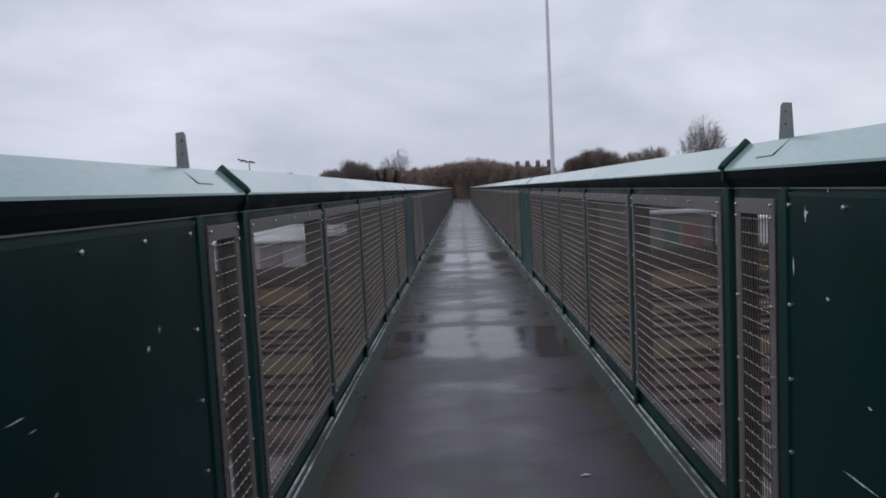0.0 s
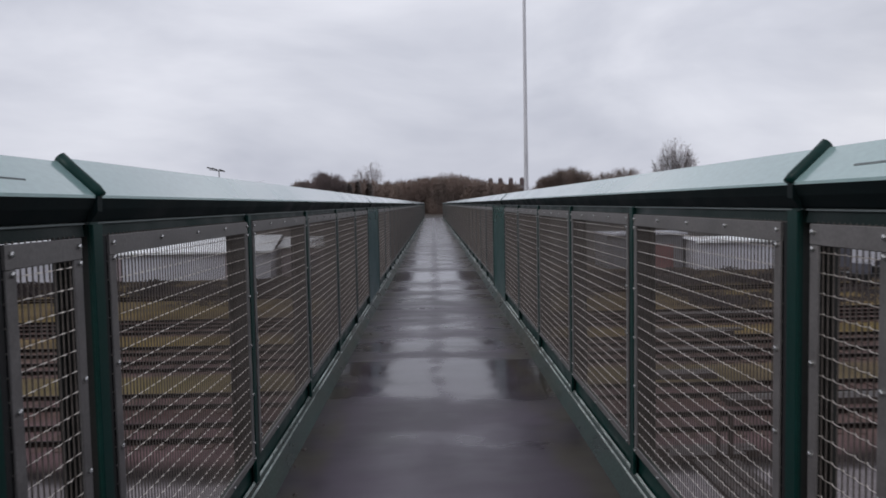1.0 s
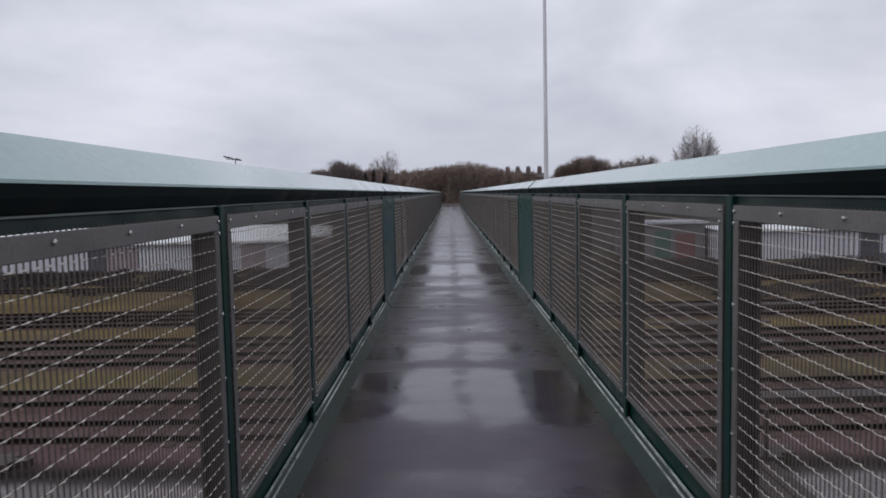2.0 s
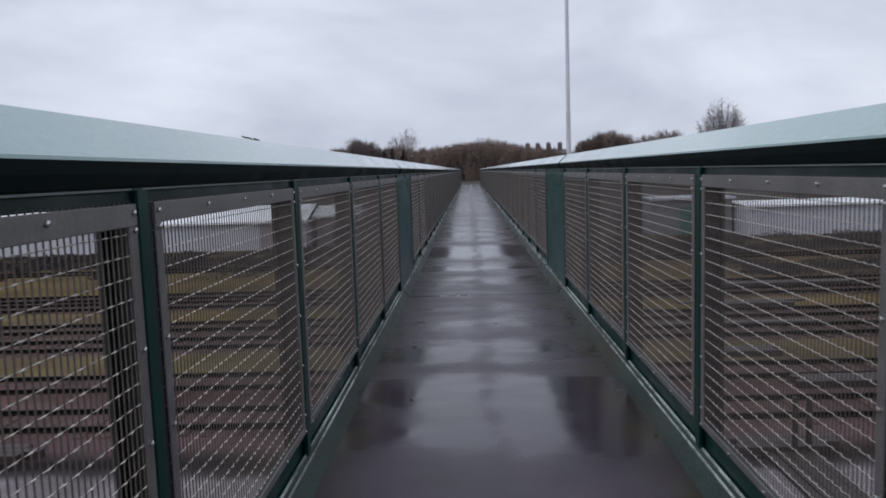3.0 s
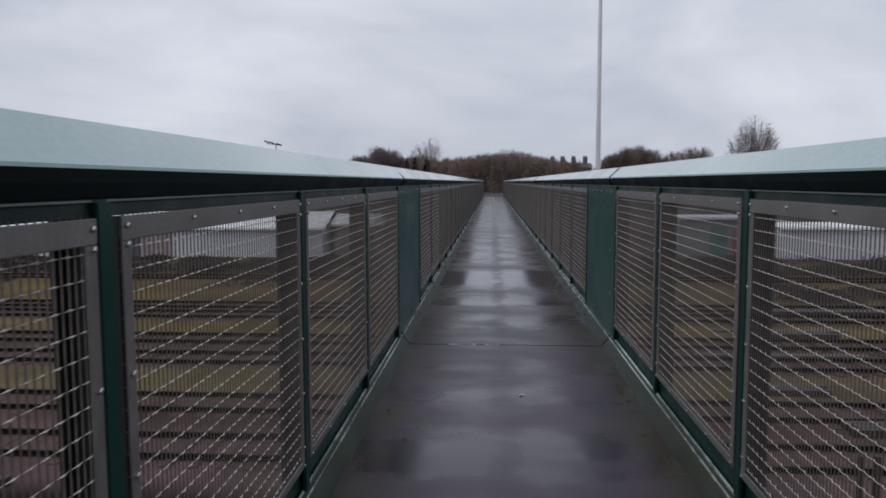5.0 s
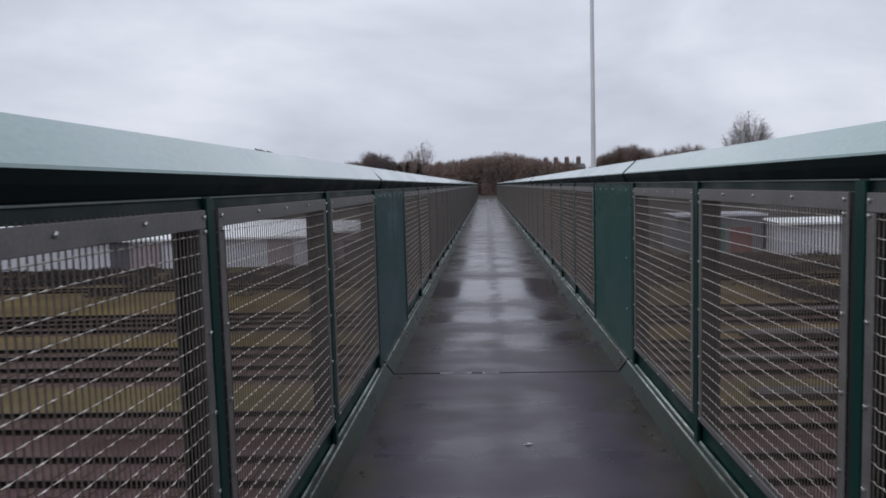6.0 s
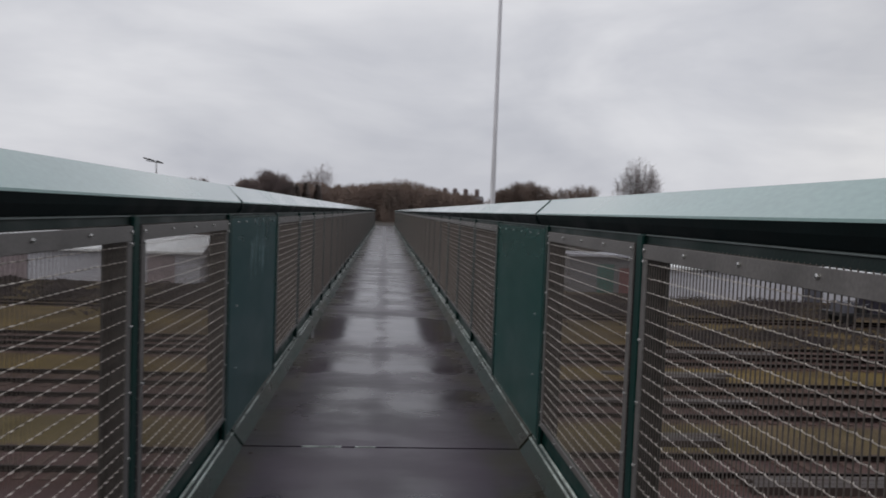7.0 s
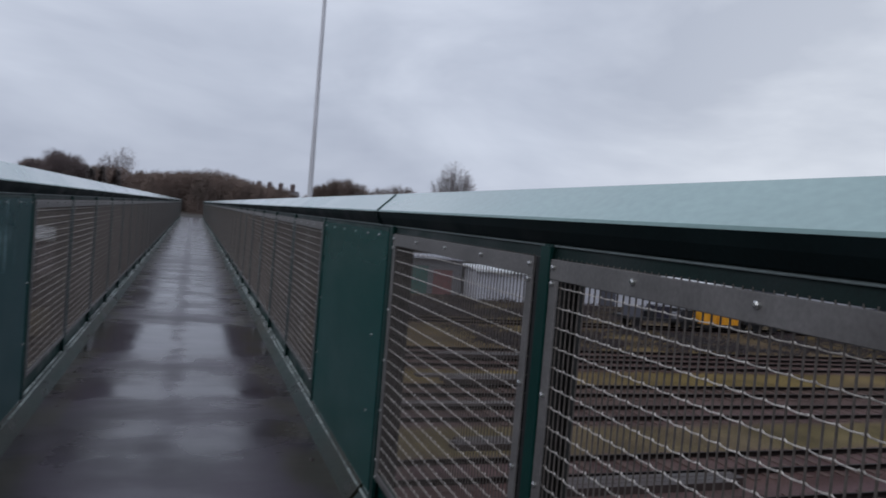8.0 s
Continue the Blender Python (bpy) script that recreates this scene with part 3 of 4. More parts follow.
for s in (-1, 1):
    flange, web, packer = post_mesh(s)
    near_meshes = panel_parts(s, WIDTH, 2)
    far_meshes = panel_parts(s, WIDTH, 1)
    narrow = panel_parts(s, 0.350, 2)

    def post(y):
        t = thing("parapet_post", "dark green painted steel H-section parapet post", "post", "parapet posts", (s * 0.955, y, 0))
        part("inner_flange", flange, GREEN, t)
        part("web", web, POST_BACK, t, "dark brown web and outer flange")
        part("packer", packer, GAP, t, "black strip standing in for the shaded gap")

    def mesh_panel(y, meshes, width, bolted, label="grey galvanised framed panel of woven wire mesh"):
        t = thing("mesh_panel", label, "panel", "wire mesh parapet panels", (s * PANEL_X, y, 0))
        for name, me, spot in meshes:
            p = part(name, me, GALV, t)
            p.location = spot
            if name.endswith("cloth"):
                tagged(p, kind="stuff")
        if bolted:
            bolts_on(t, s, width, panel_spots(width))

    # posts and mesh panels up to the joint
    for y in bays:
        post(y)
    for y in bays[:-1]:
        mesh_panel(y + 0.058, near_meshes, WIDTH, True)
    mesh_panel(2.895, narrow, 0.350, True, "narrow galvanised framed strip of woven wire mesh")
    post(2.838)
    # solid sheets
    solid_panel(s, -3.9, 2.788, 0.245 if s > 0 else 0.235, "dark green riveted steel sheet panel with pale scratches", (2.776 if s > 0 else 2.722, 1.1, -0.6), GREEN_SHEET)
    solid_panel(s, bays[-1] + 0.055, SOLID_END - 0.01, 0.40, "green riveted steel sheet panel scuffed pale near its top" if s < 0 else "green riveted steel sheet panel with a lit tone in its colour",
                (FAR_JOINT + 0.03, SOLID_END - 0.06), STREAK if s < 0 else LIT_SHEET)
    # the far stretch
    for i, y in enumerate(far_bays):
        if y > END - 1.8:
            break
        post(y)
        mesh_panel(y + 0.058, near_meshes if i < 2 else far_meshes, WIDTH, i < 5)
    # rails, kerb and coping, span by span
    for a, b in zip(SPANS, SPANS[1:]):
        a, b = a + 0.009, b - 0.009
        ridge = 1.651 if s < 0 and a > NEAR_JOINT else 1.640
        k = thing("kerb", "green painted steel kerb with worn bare ridges", "kerb", "kerbs along the deck", (0, a, 0))
        gap = 0.012
        part("toe", Form().sweep([(s * 0.890, 0.002), (s * 0.974, 0.110), (s * 0.984, 0.104), (s * 0.984, -0.01), (s * 0.890, -0.01)][::s], gap, b - a - gap), KERB, k)
        part("ridge", Form().block(s * 0.948, s * 0.956, gap, b - a - gap, 0.080, 0.0935, 0.002), EDGE, k, "bare bright worn ridge")
        part("ridge", Form().block(s * 0.969, s * 0.979, gap, b - a - gap, 0.098, 0.1165, 0.002), EDGE, k, "bare bright worn ridge")
        r = thing("bottom_rail", "dark green steel rail under the panels", "rail", "parapet rails", (0, a, 0))
        part("channel", Form().sweep([(s * 0.988, -0.06), (s * 0.988, 0.232), (s * 1.008, 0.232), (s * 1.008, -0.06)][::s], 0, b - a), GREEN, r)
        r = thing("top_rail", "dark green steel rail above the panels", "rail", "parapet rails", (0, a, 0))
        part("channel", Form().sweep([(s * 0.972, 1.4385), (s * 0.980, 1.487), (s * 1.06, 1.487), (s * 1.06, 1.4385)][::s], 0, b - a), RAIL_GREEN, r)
        # pale strip that paints the light caught along the rail's upper edge
        part("lip", Form().block(s * 0.9700, s * 0.9765, 0, b - a, 1.4700, 1.4760, 0.001), PLATE, r, "thin pale lip painted as the rail's lit edge")
        c = thing("coping", "wet pale green ridged steel coping", "coping", "parapet copings", (0, a, 0))
        part("cap", Form().sweep([(s * 0.934, 1.549), (s * 1.030, ridge), (s * 1.126, 1.549), (s * 1.126, 1.543), (s * 1.030, ridge - 0.008), (s * 0.934, 1.541)][::s], 0, b - a), COPING, c)
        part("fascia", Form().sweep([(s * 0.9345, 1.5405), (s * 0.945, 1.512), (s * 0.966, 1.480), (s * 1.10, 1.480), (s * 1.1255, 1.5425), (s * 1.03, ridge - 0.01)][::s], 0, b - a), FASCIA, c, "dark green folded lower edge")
    # joint covers across the coping
    for y, wide in ((NEAR_JOINT, 0.018), (FAR_JOINT, 0.0035), (24.0, 0.0035), (36.0, 0.0035)):
        j = thing("coping_joint_cover", "dark green rounded strip over the coping joint", "cover strip", "coping joint strips", (0, y, 0))
        lift = 0.004 if wide > 0.01 else -0.0005
        tip = 0.020 if wide > 0.015 else 0.0
        part("strip", Form().tube([(s * 0.929, 0, 1.546), (s * 0.940, 0, 1.558 + lift), (s * 1.0, 0, 1.614 + lift), (s * (1.024 + tip * 0.4), 0, 1.638 + lift + tip * 0.5)], [wide, wide, wide, wide * 0.94], 10), GREEN, j, smooth=True)
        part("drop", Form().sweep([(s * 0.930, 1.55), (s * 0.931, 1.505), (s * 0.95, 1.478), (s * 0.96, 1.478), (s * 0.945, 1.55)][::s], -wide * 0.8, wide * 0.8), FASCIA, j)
    # upright bracket plates on the coping
    bx, by = s * 1.034, 2.905 if s < 0 else 2.955
    br = thing("bracket_plate", "grey drilled steel plate standing on the coping", "bracket", "coping brackets", (bx, by, 1.634))
    pl = Form()
    pl.add([(-s * 0.004 * q, y, z) for q in (0, 1) for y, z in ((-0.055, 0), (0.058, 0), (0.040, 0.122), (0.020, 0.130), (-0.040, 0.122))],
           [(0, 1, 2, 3, 4), (9, 8, 7, 6, 5)] + [(i, (i + 1) % 5, 5 + (i + 1) % 5, 5 + i) for i in range(5)])
    part("plate", pl, PLATE, br)
    for z in (0.055, 0.098):
        part("bolt_hole", Form().tube([(-s * 0.0042, 0, z), (-s * 0.0056, 0, z)], [0.0045, 0.0045], 8), GAP, br)
    part("strap", Form().tube([(0, -0.045, 0.002), (-s * 0.062, -0.035, -0.052)], [0.006, 0.006], 5), GREEN, br)
    part("strap", Form().tube([(-s * 0.062, -0.035, -0.052), (-s * 0.064, 0.10, -0.054)], [0.005, 0.005], 5), PLATE, br)
    part("lap_edge", Form().tube([(0, -0.045, 0.004), (s * 0.004, -0.55, 0.003)], [0.004, 0.003], 5), PLATE, br)

# scuffs near the top of the sheet beside the joint
r_sc = random.Random(9)
for i in range(16):
    y, z = r_sc.uniform(12.45, 13.3), r_sc.uniform(1.12, 1.36)
    w, h = r_sc.uniform(0.006, 0.026), r_sc.uniform(0.04, 0.17)
    zig = [(y, z + h), (y + w * 0.6, z + h * 0.9), (y + w, z + h * 0.4), (y + w * 0.7, z - h * 0.6), (y + w * 0.2, z - h * 0.9), (y - w * 0.3, z - h * 0.1)]
    sc = part("scuff", Form().add([(-0.9612, a, b) for a, b in zig], [tuple(range(6))]), SCUFF)
    tagged(sc, "pale scuff mark down the green sheet", "scuff", "scuffs")
# scratches in the sheet by the start, and small litter on the deck
for y, z, dy, dz, x in ((2.668, 1.393, 0.006, 0.027, 0.9612), (2.66, 1.40, 0.012, 0.006, 0.9612), (2.752, 1.225, 0.005, 0.034, 0.9612), (2.527, 1.462, 0.003, 0.016, 0.9612), (2.532, 1.152, 0.012, 0.006, 0.9612),
                        (2.35, 0.672, 0.10, 0.004, 0.9612), (2.31, 0.894, 0.012, 0.005, 0.9612), (1.745, 1.118, 0.035, 0.0022, -0.9612), (1.80, 1.082, 0.014, 0.002, -0.9612), (2.44, 1.165, 0.006, 0.012, -0.9612), (2.36, 1.127, 0.008, 0.010, -0.9612), (1.861, 0.925, 0.008, 0.006, -0.9612)):
    sc = part("scratch", Form().add([(x, y - dy, z), (x, y, z - dz), (x, y + dy, z + dz * 0.1), (x, y + dy * 0.4, z + dz)], [(0, 1, 2, 3)]), SCRATCH)
    tagged(sc, "pale bare scratch in the green sheet", "scratch", "scratches")
for x, y, r in ((-0.545, 7.88, 0.018), (-0.625, 9.35, 0.026), (-0.54, 16.45, 0.02), (-0.79, 5.1, 0.015), (-0.80, 9.9, 0.02), (0.80, 10.9, 0.02), (0.81, 10.6, 0.016), (0.82, 10.2, 0.018), (0.80, 15.2, 0.02), (-0.78, 13.9, 0.018), (0.79, 4.9, 0.012), (-0.81, 15.0, 0.02)):
    lf = Form()
    n_side = 7
    lf.add([(r * rng.uniform(0.6, 1.2) * math.cos(2 * math.pi * i / n_side), 1.5 * r * rng.uniform(0.6, 1.2) * math.sin(2 * math.pi * i / n_side), 0.002) for i in range(n_side)] + [(0, 0, 0.010)],
           [(i, (i + 1) % n_side, n_side) for i in range(n_side)] + [tuple(range(n_side))[::-1]])
    d = part("debris", lf, TIMBER)
    d.location = (x, y, 0)
    tagged(d, "small dark clump of wet leaf debris", "debris", "debris on the deck")
r_d = random.Random(41)
for i in range(26):
    lf, n_side, r = Form(), 6, r_d.uniform(0.008, 0.022)
    lf.add([(r * r_d.uniform(0.5, 1.1) * math.cos(2 * math.pi * k / n_side), 2.0 * r * r_d.uniform(0.5, 1.2) * math.sin(2 * math.pi * k / n_side), 0.001) for k in range(n_side)] + [(0, 0, 0.009)],
           [(k, (k + 1) % n_side, n_side) for k in range(n_side)] + [tuple(range(n_side))[::-1]])
    d = part("debris", lf, TIMBER)
    d.location = (r_d.choice((-1, 1)) * r_d.uniform(0.78, 0.872), 3.6 + 13.5 * (i + r_d.random()) / 26, 0)
    tagged(d, "small dark clump of wet leaf debris against the kerb", "debris", "debris on the deck")
for x, y in ((0.09, 10.3), (0.493, 4.15)):
    d = part("leaf", Form().add([(-0.03, -0.008, 0.002), (0.0, -0.014, 0.008), (0.032, 0.004, 0.003), (0.0, 0.012, 0.009)], [(0, 1, 2, 3)]), SCRATCH)
    d.location = (x, y, 0)
    tagged(d, "small pale leaf lying on the wet deck", "leaf", "leaves on the deck")


# ---- railway below ----
GROUND_Z = -5.16


def railway_track(y, x0=-95.0, x1=95.0):
    t = thing("railway_track", "railway track with rusty rails on weathered sleepers", "track", "railway tracks", (0, y, -5.16))
    for o in (-0.75, 0.75):
        w = Form()
        prof = [(-0.07, 0.02), (0.07, 0.02), (0.07, 0.035), (0.012, 0.06), (0.012, 0.125), (0.035, 0.135), (0.035, 0.16), (-0.035, 0.16), (-0.035, 0.135), (-0.012, 0.125), (-0.012, 0.06), (-0.07, 0.035)]
        k = len(prof)
        w.add([(x, o + a, z) for x in (x0, x1) for a, z in prof], [((i + 1) % k, i, k + i, k + (i + 1) % k) for i in range(k)] + [tuple(range(k)), tuple(range(k, 2 * k))[::-1]])
        part("rail", w, RAIL, t)
    sl = Form()
    x = x0
    while x < x1:
        j = rng.uniform(-0.03, 0.03)
        sl.box(x + j, x + j + 0.25, -1.28 + rng.uniform(-0.04, 0.04), 1.28, -0.09, 0.028 + rng.uniform(-0.012, 0.008))
        x += 0.68
    tagged(part("sleeper_bed", sl, SLEEPER, t), kind="stuff")


for y in (22.8, 26.45, 32.1, 35.5, 41.2, 44.0, 55.6):
    railway_track(y)
for x0, x1, y in ((7.6, 14.0, 33.6), (9.6, 15.5, 38.4)):
    s = part("concrete_trough", Form().box(0, x1 - x0, -0.22, 0.22, -0.05, 0.10), CONCRETE)
    s.location = (x0, y, GROUND_Z)
    tagged(s, "pale concrete cable trough lying beside the track", "cable trough", "cable troughs")
for x0, x1, y in ((7.9, 10.2, 28.7), (9.5, 15.0, 25.0), (10.5, 14.5, 37.4), (12.0, 20.0, 43.0), (5.8, 8.0, 20.0), (-14, -11, 20.3)):
    s = thing("timber_stack", "low stack of dark wet timbers beside the track", "timber", "timber stacks", (x0, y, GROUND_Z))
    for i in range(3):
        part("timber", Form().box(rng.uniform(-0.2, 0.2), x1 - x0 + rng.uniform(-0.3, 0.3), -0.42 + 0.28 * i, -0.16 + 0.28 * i, -0.05, 0.20), TIMBER, s)
ramp_bed = thing("timber_crossing", "dark wet boards laid across the pale yard", "crossing", at=(6.8, 18.7, GROUND_Z + 0.0))
for i in range(5):
    part("board", Form().box(-0.45 + 0.19 * i + 0.05 * i, -0.45 + 0.19 * i + 0.05 * i + 0.21, -2.6, 1.5, -0.03, 0.10 + 0.01 * (i % 2)), TIMBER, ramp_bed)
for x in (7.05, 7.36):
    pst = part("marker_post", Form().slab(-0.05, 0.05, -0.05, 0.05, -0.1, 1.35, 0.01), TIMBER)
    pst.location = (x, 19.6, GROUND_Z)
    tagged(pst, "short dark timber post beside the boards", "post", "timber posts")


# ---- low buildings beyond the tracks ----
def shed(x0, x1, y0, y1, eave, ridge, label, doors=(), wall=CLAD, cover=ROOF):
    b = thing("warehouse", label, "building", "low warehouses", ((x0 + x1) / 2, y0, GROUND_Z))
    w, d = (x1 - x0) / 2, y1 - y0
    body = Form()
    n_rib = int((x1 - x0) / 0.5)
    ribs = [(-w + 2 * w * i / n_rib, -0.04 if i % 2 else 0.0) for i in range(n_rib + 1)]
    for (xa, ya), (xb, yb) in zip(ribs, ribs[1:]):
        body.add([(xa, ya, -0.3), (xb, yb, -0.3), (xb, yb, eave), (xa, ya, eave)], [(0, 1, 2, 3)])
    body.box(-w, w, 0.06, d, -0.3, eave - 0.02)
    part("wall", body, wall, b)
    rf = Form()
    rf.add([(-w - 0.3, -0.4, eave - 0.02), (w + 0.3, -0.4, eave - 0.02), (w + 0.3, d / 2, ridge), (-w - 0.3, d / 2, ridge), (w + 0.3, d + 0.4, eave), (-w - 0.3, d + 0.4, eave)], [(0, 1, 2, 3), (3, 2, 4, 5)])
    rf.box(-w - 0.3, w + 0.3, -0.42, -0.36, eave - 0.18, eave + 0.02)
    part("roof", rf, cover, b)
    for xa, xb, h, m in doors:
        part("door", Form().box(xa - (x0 + x1) / 2, xb - (x0 + x1) / 2, -0.12, -0.05, 0, h), m, b)


shed(-75.0, -15.2, 70.0, 78.0, 2.65, 3.95, "long low pale grey warehouse with a white roof", ((-33.6, -31.9, 2.4, DOOR), (-31.8, -29.0, 2.2, PINK), (-19.4, -17.2, 2.3, PINK), (-52, -49, 2.4, DOOR)))
shed(-14.6, -8.6, 72.0, 78.0, 2.9, 3.7, "small dark shed with a white roof", ((-13.0, -11.0, 2.0, DOOR),), PINK)
shed(24.6, 78.0, 70.0, 78.0, 2.75, 2.85, "long low blue-grey warehouse with a pale roof edge", ((37.3, 39.0, 2.5, DOOR), (46, 47.2, 2.3, DOOR), (55, 58, 2.4, DOOR)))
shed(16.8, 24.2, 73.0, 78.5, 3.45, 3.5, "dark grey shed with a grey roof and a green door", ((19.4, 20.9, 2.6, TEAL), (21.4, 23.2, 2.3, RED)), GREY_WALL, CLAD)


# ---- yellow track machine and wagon ----
machine = thing("track_machine", "yellow railway maintenance machine standing on the track", "rail vehicle", at=(37.0, 55.6, GROUND_Z + 0.16))
part("underframe", Form().box(0, 3.5, -1.2, 1.2, 0.28, 0.5), BLACK, machine)
part("body", Form().slab(0.05, 1.3, -1.2, 1.2, 0.51, 1.75, 0.12), YELLOW, machine)
part("bonnet", Form().slab(1.33, 3.4, -1.15, 1.15, 0.51, 2.02, 0.12), YELLOW, machine)
part("cab_roof", Form().block(1.45, 2.3, -1.0, 1.0, 2.025, 2.22, 0.05), YELLOW, machine)
for x in (0.4, 0.85, 1.32, 1.9, 2.5, 3.0):
    part("panel_rib", Form().box(x, x + 0.06, -1.235, -1.1 if x > 1.3 else -1.202, 0.55, 1.7), YELLOW, machine)
for x in (0.7, 2.8):
    for y in (-0.75, 0.75):
        part("wheel", Form().tube([(x, y - 0.06, 0.42), (x, y + 0.06, 0.42)], [0.42, 0.42], 16), BLACK, machine)
flat = thing("flat_wagon", "low dark flat wagon loaded with grey and black track gear", "rail vehicle", at=(30.6, 55.6, GROUND_Z + 0.16))
part("underframe", Form().box(0, 6.0, -1.2, 1.2, 0.62, 0.82), BLACK, flat)
for x in (0.9, 5.1):
    for y in (-0.75, 0.75):
        part("wheel", Form().tube([(x, y - 0.06, 0.42), (x, y + 0.06, 0.42)], [0.42, 0.42], 16), BLACK, flat)
for x, w, h, m in ((0.5, 0.8, 0.7, DOOR), (1.7, 0.5, 0.45, BLACK), (2.5, 1.1, 0.85, NAVY), (4.0, 0.5, 0.4, GREY_WALL), (4.8, 0.9, 0.65, BLACK)):
    part("gear_case", Form().slab(x, x + w, -0.9, 0.7, 0.825, 0.825 + h, 0.06), m, flat)
    part("gear_rail", Form().tube([(x, -0.95, 0.825 + h + 0.1), (x + w, -0.95, 0.825 + h + 0.18)], [0.03, 0.03], 6), GREY_WALL, flat)
wagon = thing("wagon", "dark navy railway wagon with an orange stripe", "rail vehicle", at=(40.8, 55.6, GROUND_Z + 0.16))
part("underframe", Form().box(0, 15, -1.25, 1.25, 0.6, 0.9), BLACK, wagon)
part("body", Form().slab(0.1, 14.9, -1.3, 1.3, 0.91, 2.35, 0.05), NAVY, wagon)
part("stripe", Form().box(0.1, 14.9, -1.312, -1.303, 0.98, 1.10), ORANGE, wagon, "orange stripe along the side")
for i in range(6):
    part("lettering_bar", Form().box(2.2 + 0.5 * i, 2.5 + 0.5 * i, -1.312, -1.303, 1.5, 1.72), WHITE, wagon, "pale unreadable lettering")
for x in (1.6, 3.2, 11.8, 13.4):
    for y in (-0.75, 0.75):
        part("wheel", Form().tube([(x, y - 0.06, 0.42), (x, y + 0.06, 0.42)], [0.42, 0.42], 16), BLACK, wagon)


# ---- masts ----
mast = thing("lighting_mast", "tall tapered grey galvanised steel lighting mast", "mast", at=(5.66, 46.5, ground_height(5.66, 46.5)))
z = 0.0
for i, (h, r0, r1) in enumerate(((9.5, 0.155, 0.128), (9.5, 0.118, 0.095), (9.0, 0.086, 0.062))):
    part("section", Form().tube([(0, 0, z), (0, 0, z + h)], [r0, r1], 16, False), MAST, mast, smooth=True)
    part("collar", Form().tube([(0, 0, z), (0, 0, z + 0.25)], [r0 + 0.010, r0 + 0.010], 16), MAST, mast)
    z += h - 0.02
part("base_plate", Form().box(-0.3, 0.3, -0.3, 0.3, -0.1, 0.04), MAST, mast)
lampx, lampy = -36.0, 127.0
lamp = thing("floodlight_column", "slender floodlight column with two angled lamps", "street lamp", at=(lampx, lampy, ground_height(lampx, lampy)))
lh = 8.0 - ground_height(lampx, lampy)
part("column", Form().tube([(0, 0, -0.2), (0, 0, lh)], [0.11, 0.07], 8), POST_BACK, lamp)
part("cross_arm", Form().tube([(-1.6, 0, lh - 0.05), (0.7, 0, lh - 0.35)], [0.05, 0.05], 6), POST_BACK, lamp)
for x, zz in ((-1.5, 0.22), (-0.7, 0.05), (0.55, -0.22)):
    hd = Form().add([(x + a * 0.75, y, lh + zz + b) for y in (-0.25, 0.25) for a, b in ((-0.55, 0.26), (0.55, -0.04), (0.55, -0.24), (-0.55, 0.04))], [(0, 1, 2, 3), (7, 6, 5, 4), (0, 4, 5, 1), (1, 5, 6, 2), (2, 6, 7, 3), (3, 7, 4, 0)])
    head = part("lamp_head", hd, POST_BACK, lamp)


# ---- trees ----
def bare_tree(f_wood, f_twig, base, height, spread, seed, twigs=1500, size=0.6, low=0.2):
    """A winter tree: a trunk, boughs that rise and fan out into a rounded crown, and fine bare twigs along them."""
    r = random.Random(seed)
    base = Vector(base)
    lean = Vector((r.uniform(-.05, .05), r.uniform(-.05, .05), 1)).normalized()
    f_wood.tube([base, base + lean * height * 0.3, base + lean * height * 0.62], [height * 0.022, height * 0.016, height * 0.006], 6, False)
    boughs = max(10, min(60, twigs // 60))
    per = max(6, twigs // boughs)
    middle, wide, tall = 0.60, spread * height, 0.385 * height
    for i in range(boughs):
        turn, up, k = r.uniform(0, 2 * math.pi), r.uniform(-0.75, 1.0), r.uniform(0.5, 0.9) ** 0.5
        flat = math.sqrt(1 - up * up)
        lobe = 0.86 + 0.16 * math.sin(3 * turn + seed) + r.uniform(-0.07, 0.07)
        tip = base + Vector((math.cos(turn) * flat * wide * k * lobe, math.sin(turn) * flat * wide * k * lobe, height * middle + up * tall * k * lobe))
        a = base + lean * max(height * low, min(height * 0.58, (tip.z - base.z) * r.uniform(0.35, 0.7)))
        mid = a.lerp(tip, 0.5) + Vector((math.cos(turn), math.sin(turn), -0.4)) * wide * r.uniform(0.0, 0.22)
        pts = [a, a.lerp(mid, 0.5) + Vector((r.gauss(0, 1), r.gauss(0, 1), 0)) * wide * 0.03, mid, mid.lerp(tip, 0.55) + Vector((r.gauss(0, 1), r.gauss(0, 1), 0)) * wide * 0.04, tip]
        rad = height * 0.0038
        f_wood.tube(pts, [rad, rad * 0.8, rad * 0.6, rad * 0.4, rad * 0.15], 4, False)
        w = (tip - mid).normalized()
        for q in range(per):
            u = r.uniform(0.8, 4.0) if q % 2 else r.uniform(2.3, 4.0)
            n_seg = min(3, int(u))
            o = pts[n_seg].lerp(pts[n_seg + 1], u - n_seg)
            d = (w * 0.45 + Vector((r.gauss(0, 0.8), r.gauss(0, 0.8), r.gauss(0.15, 0.6)))).normalized()
            t = d * size * r.uniform(0.35, 1.15)
            side = d.orthogonal().normalized() * size * 0.034
            bend = Vector((r.uniform(-.12, .12), r.uniform(-.12, .12), 0.08)) * size
            f_twig.add([o + side, o - side, o + t * 0.55 + bend + side * 0.5, o + t * 0.55 + bend - side * 0.5, o + t], [(0, 1, 3, 2), (2, 3, 4)])


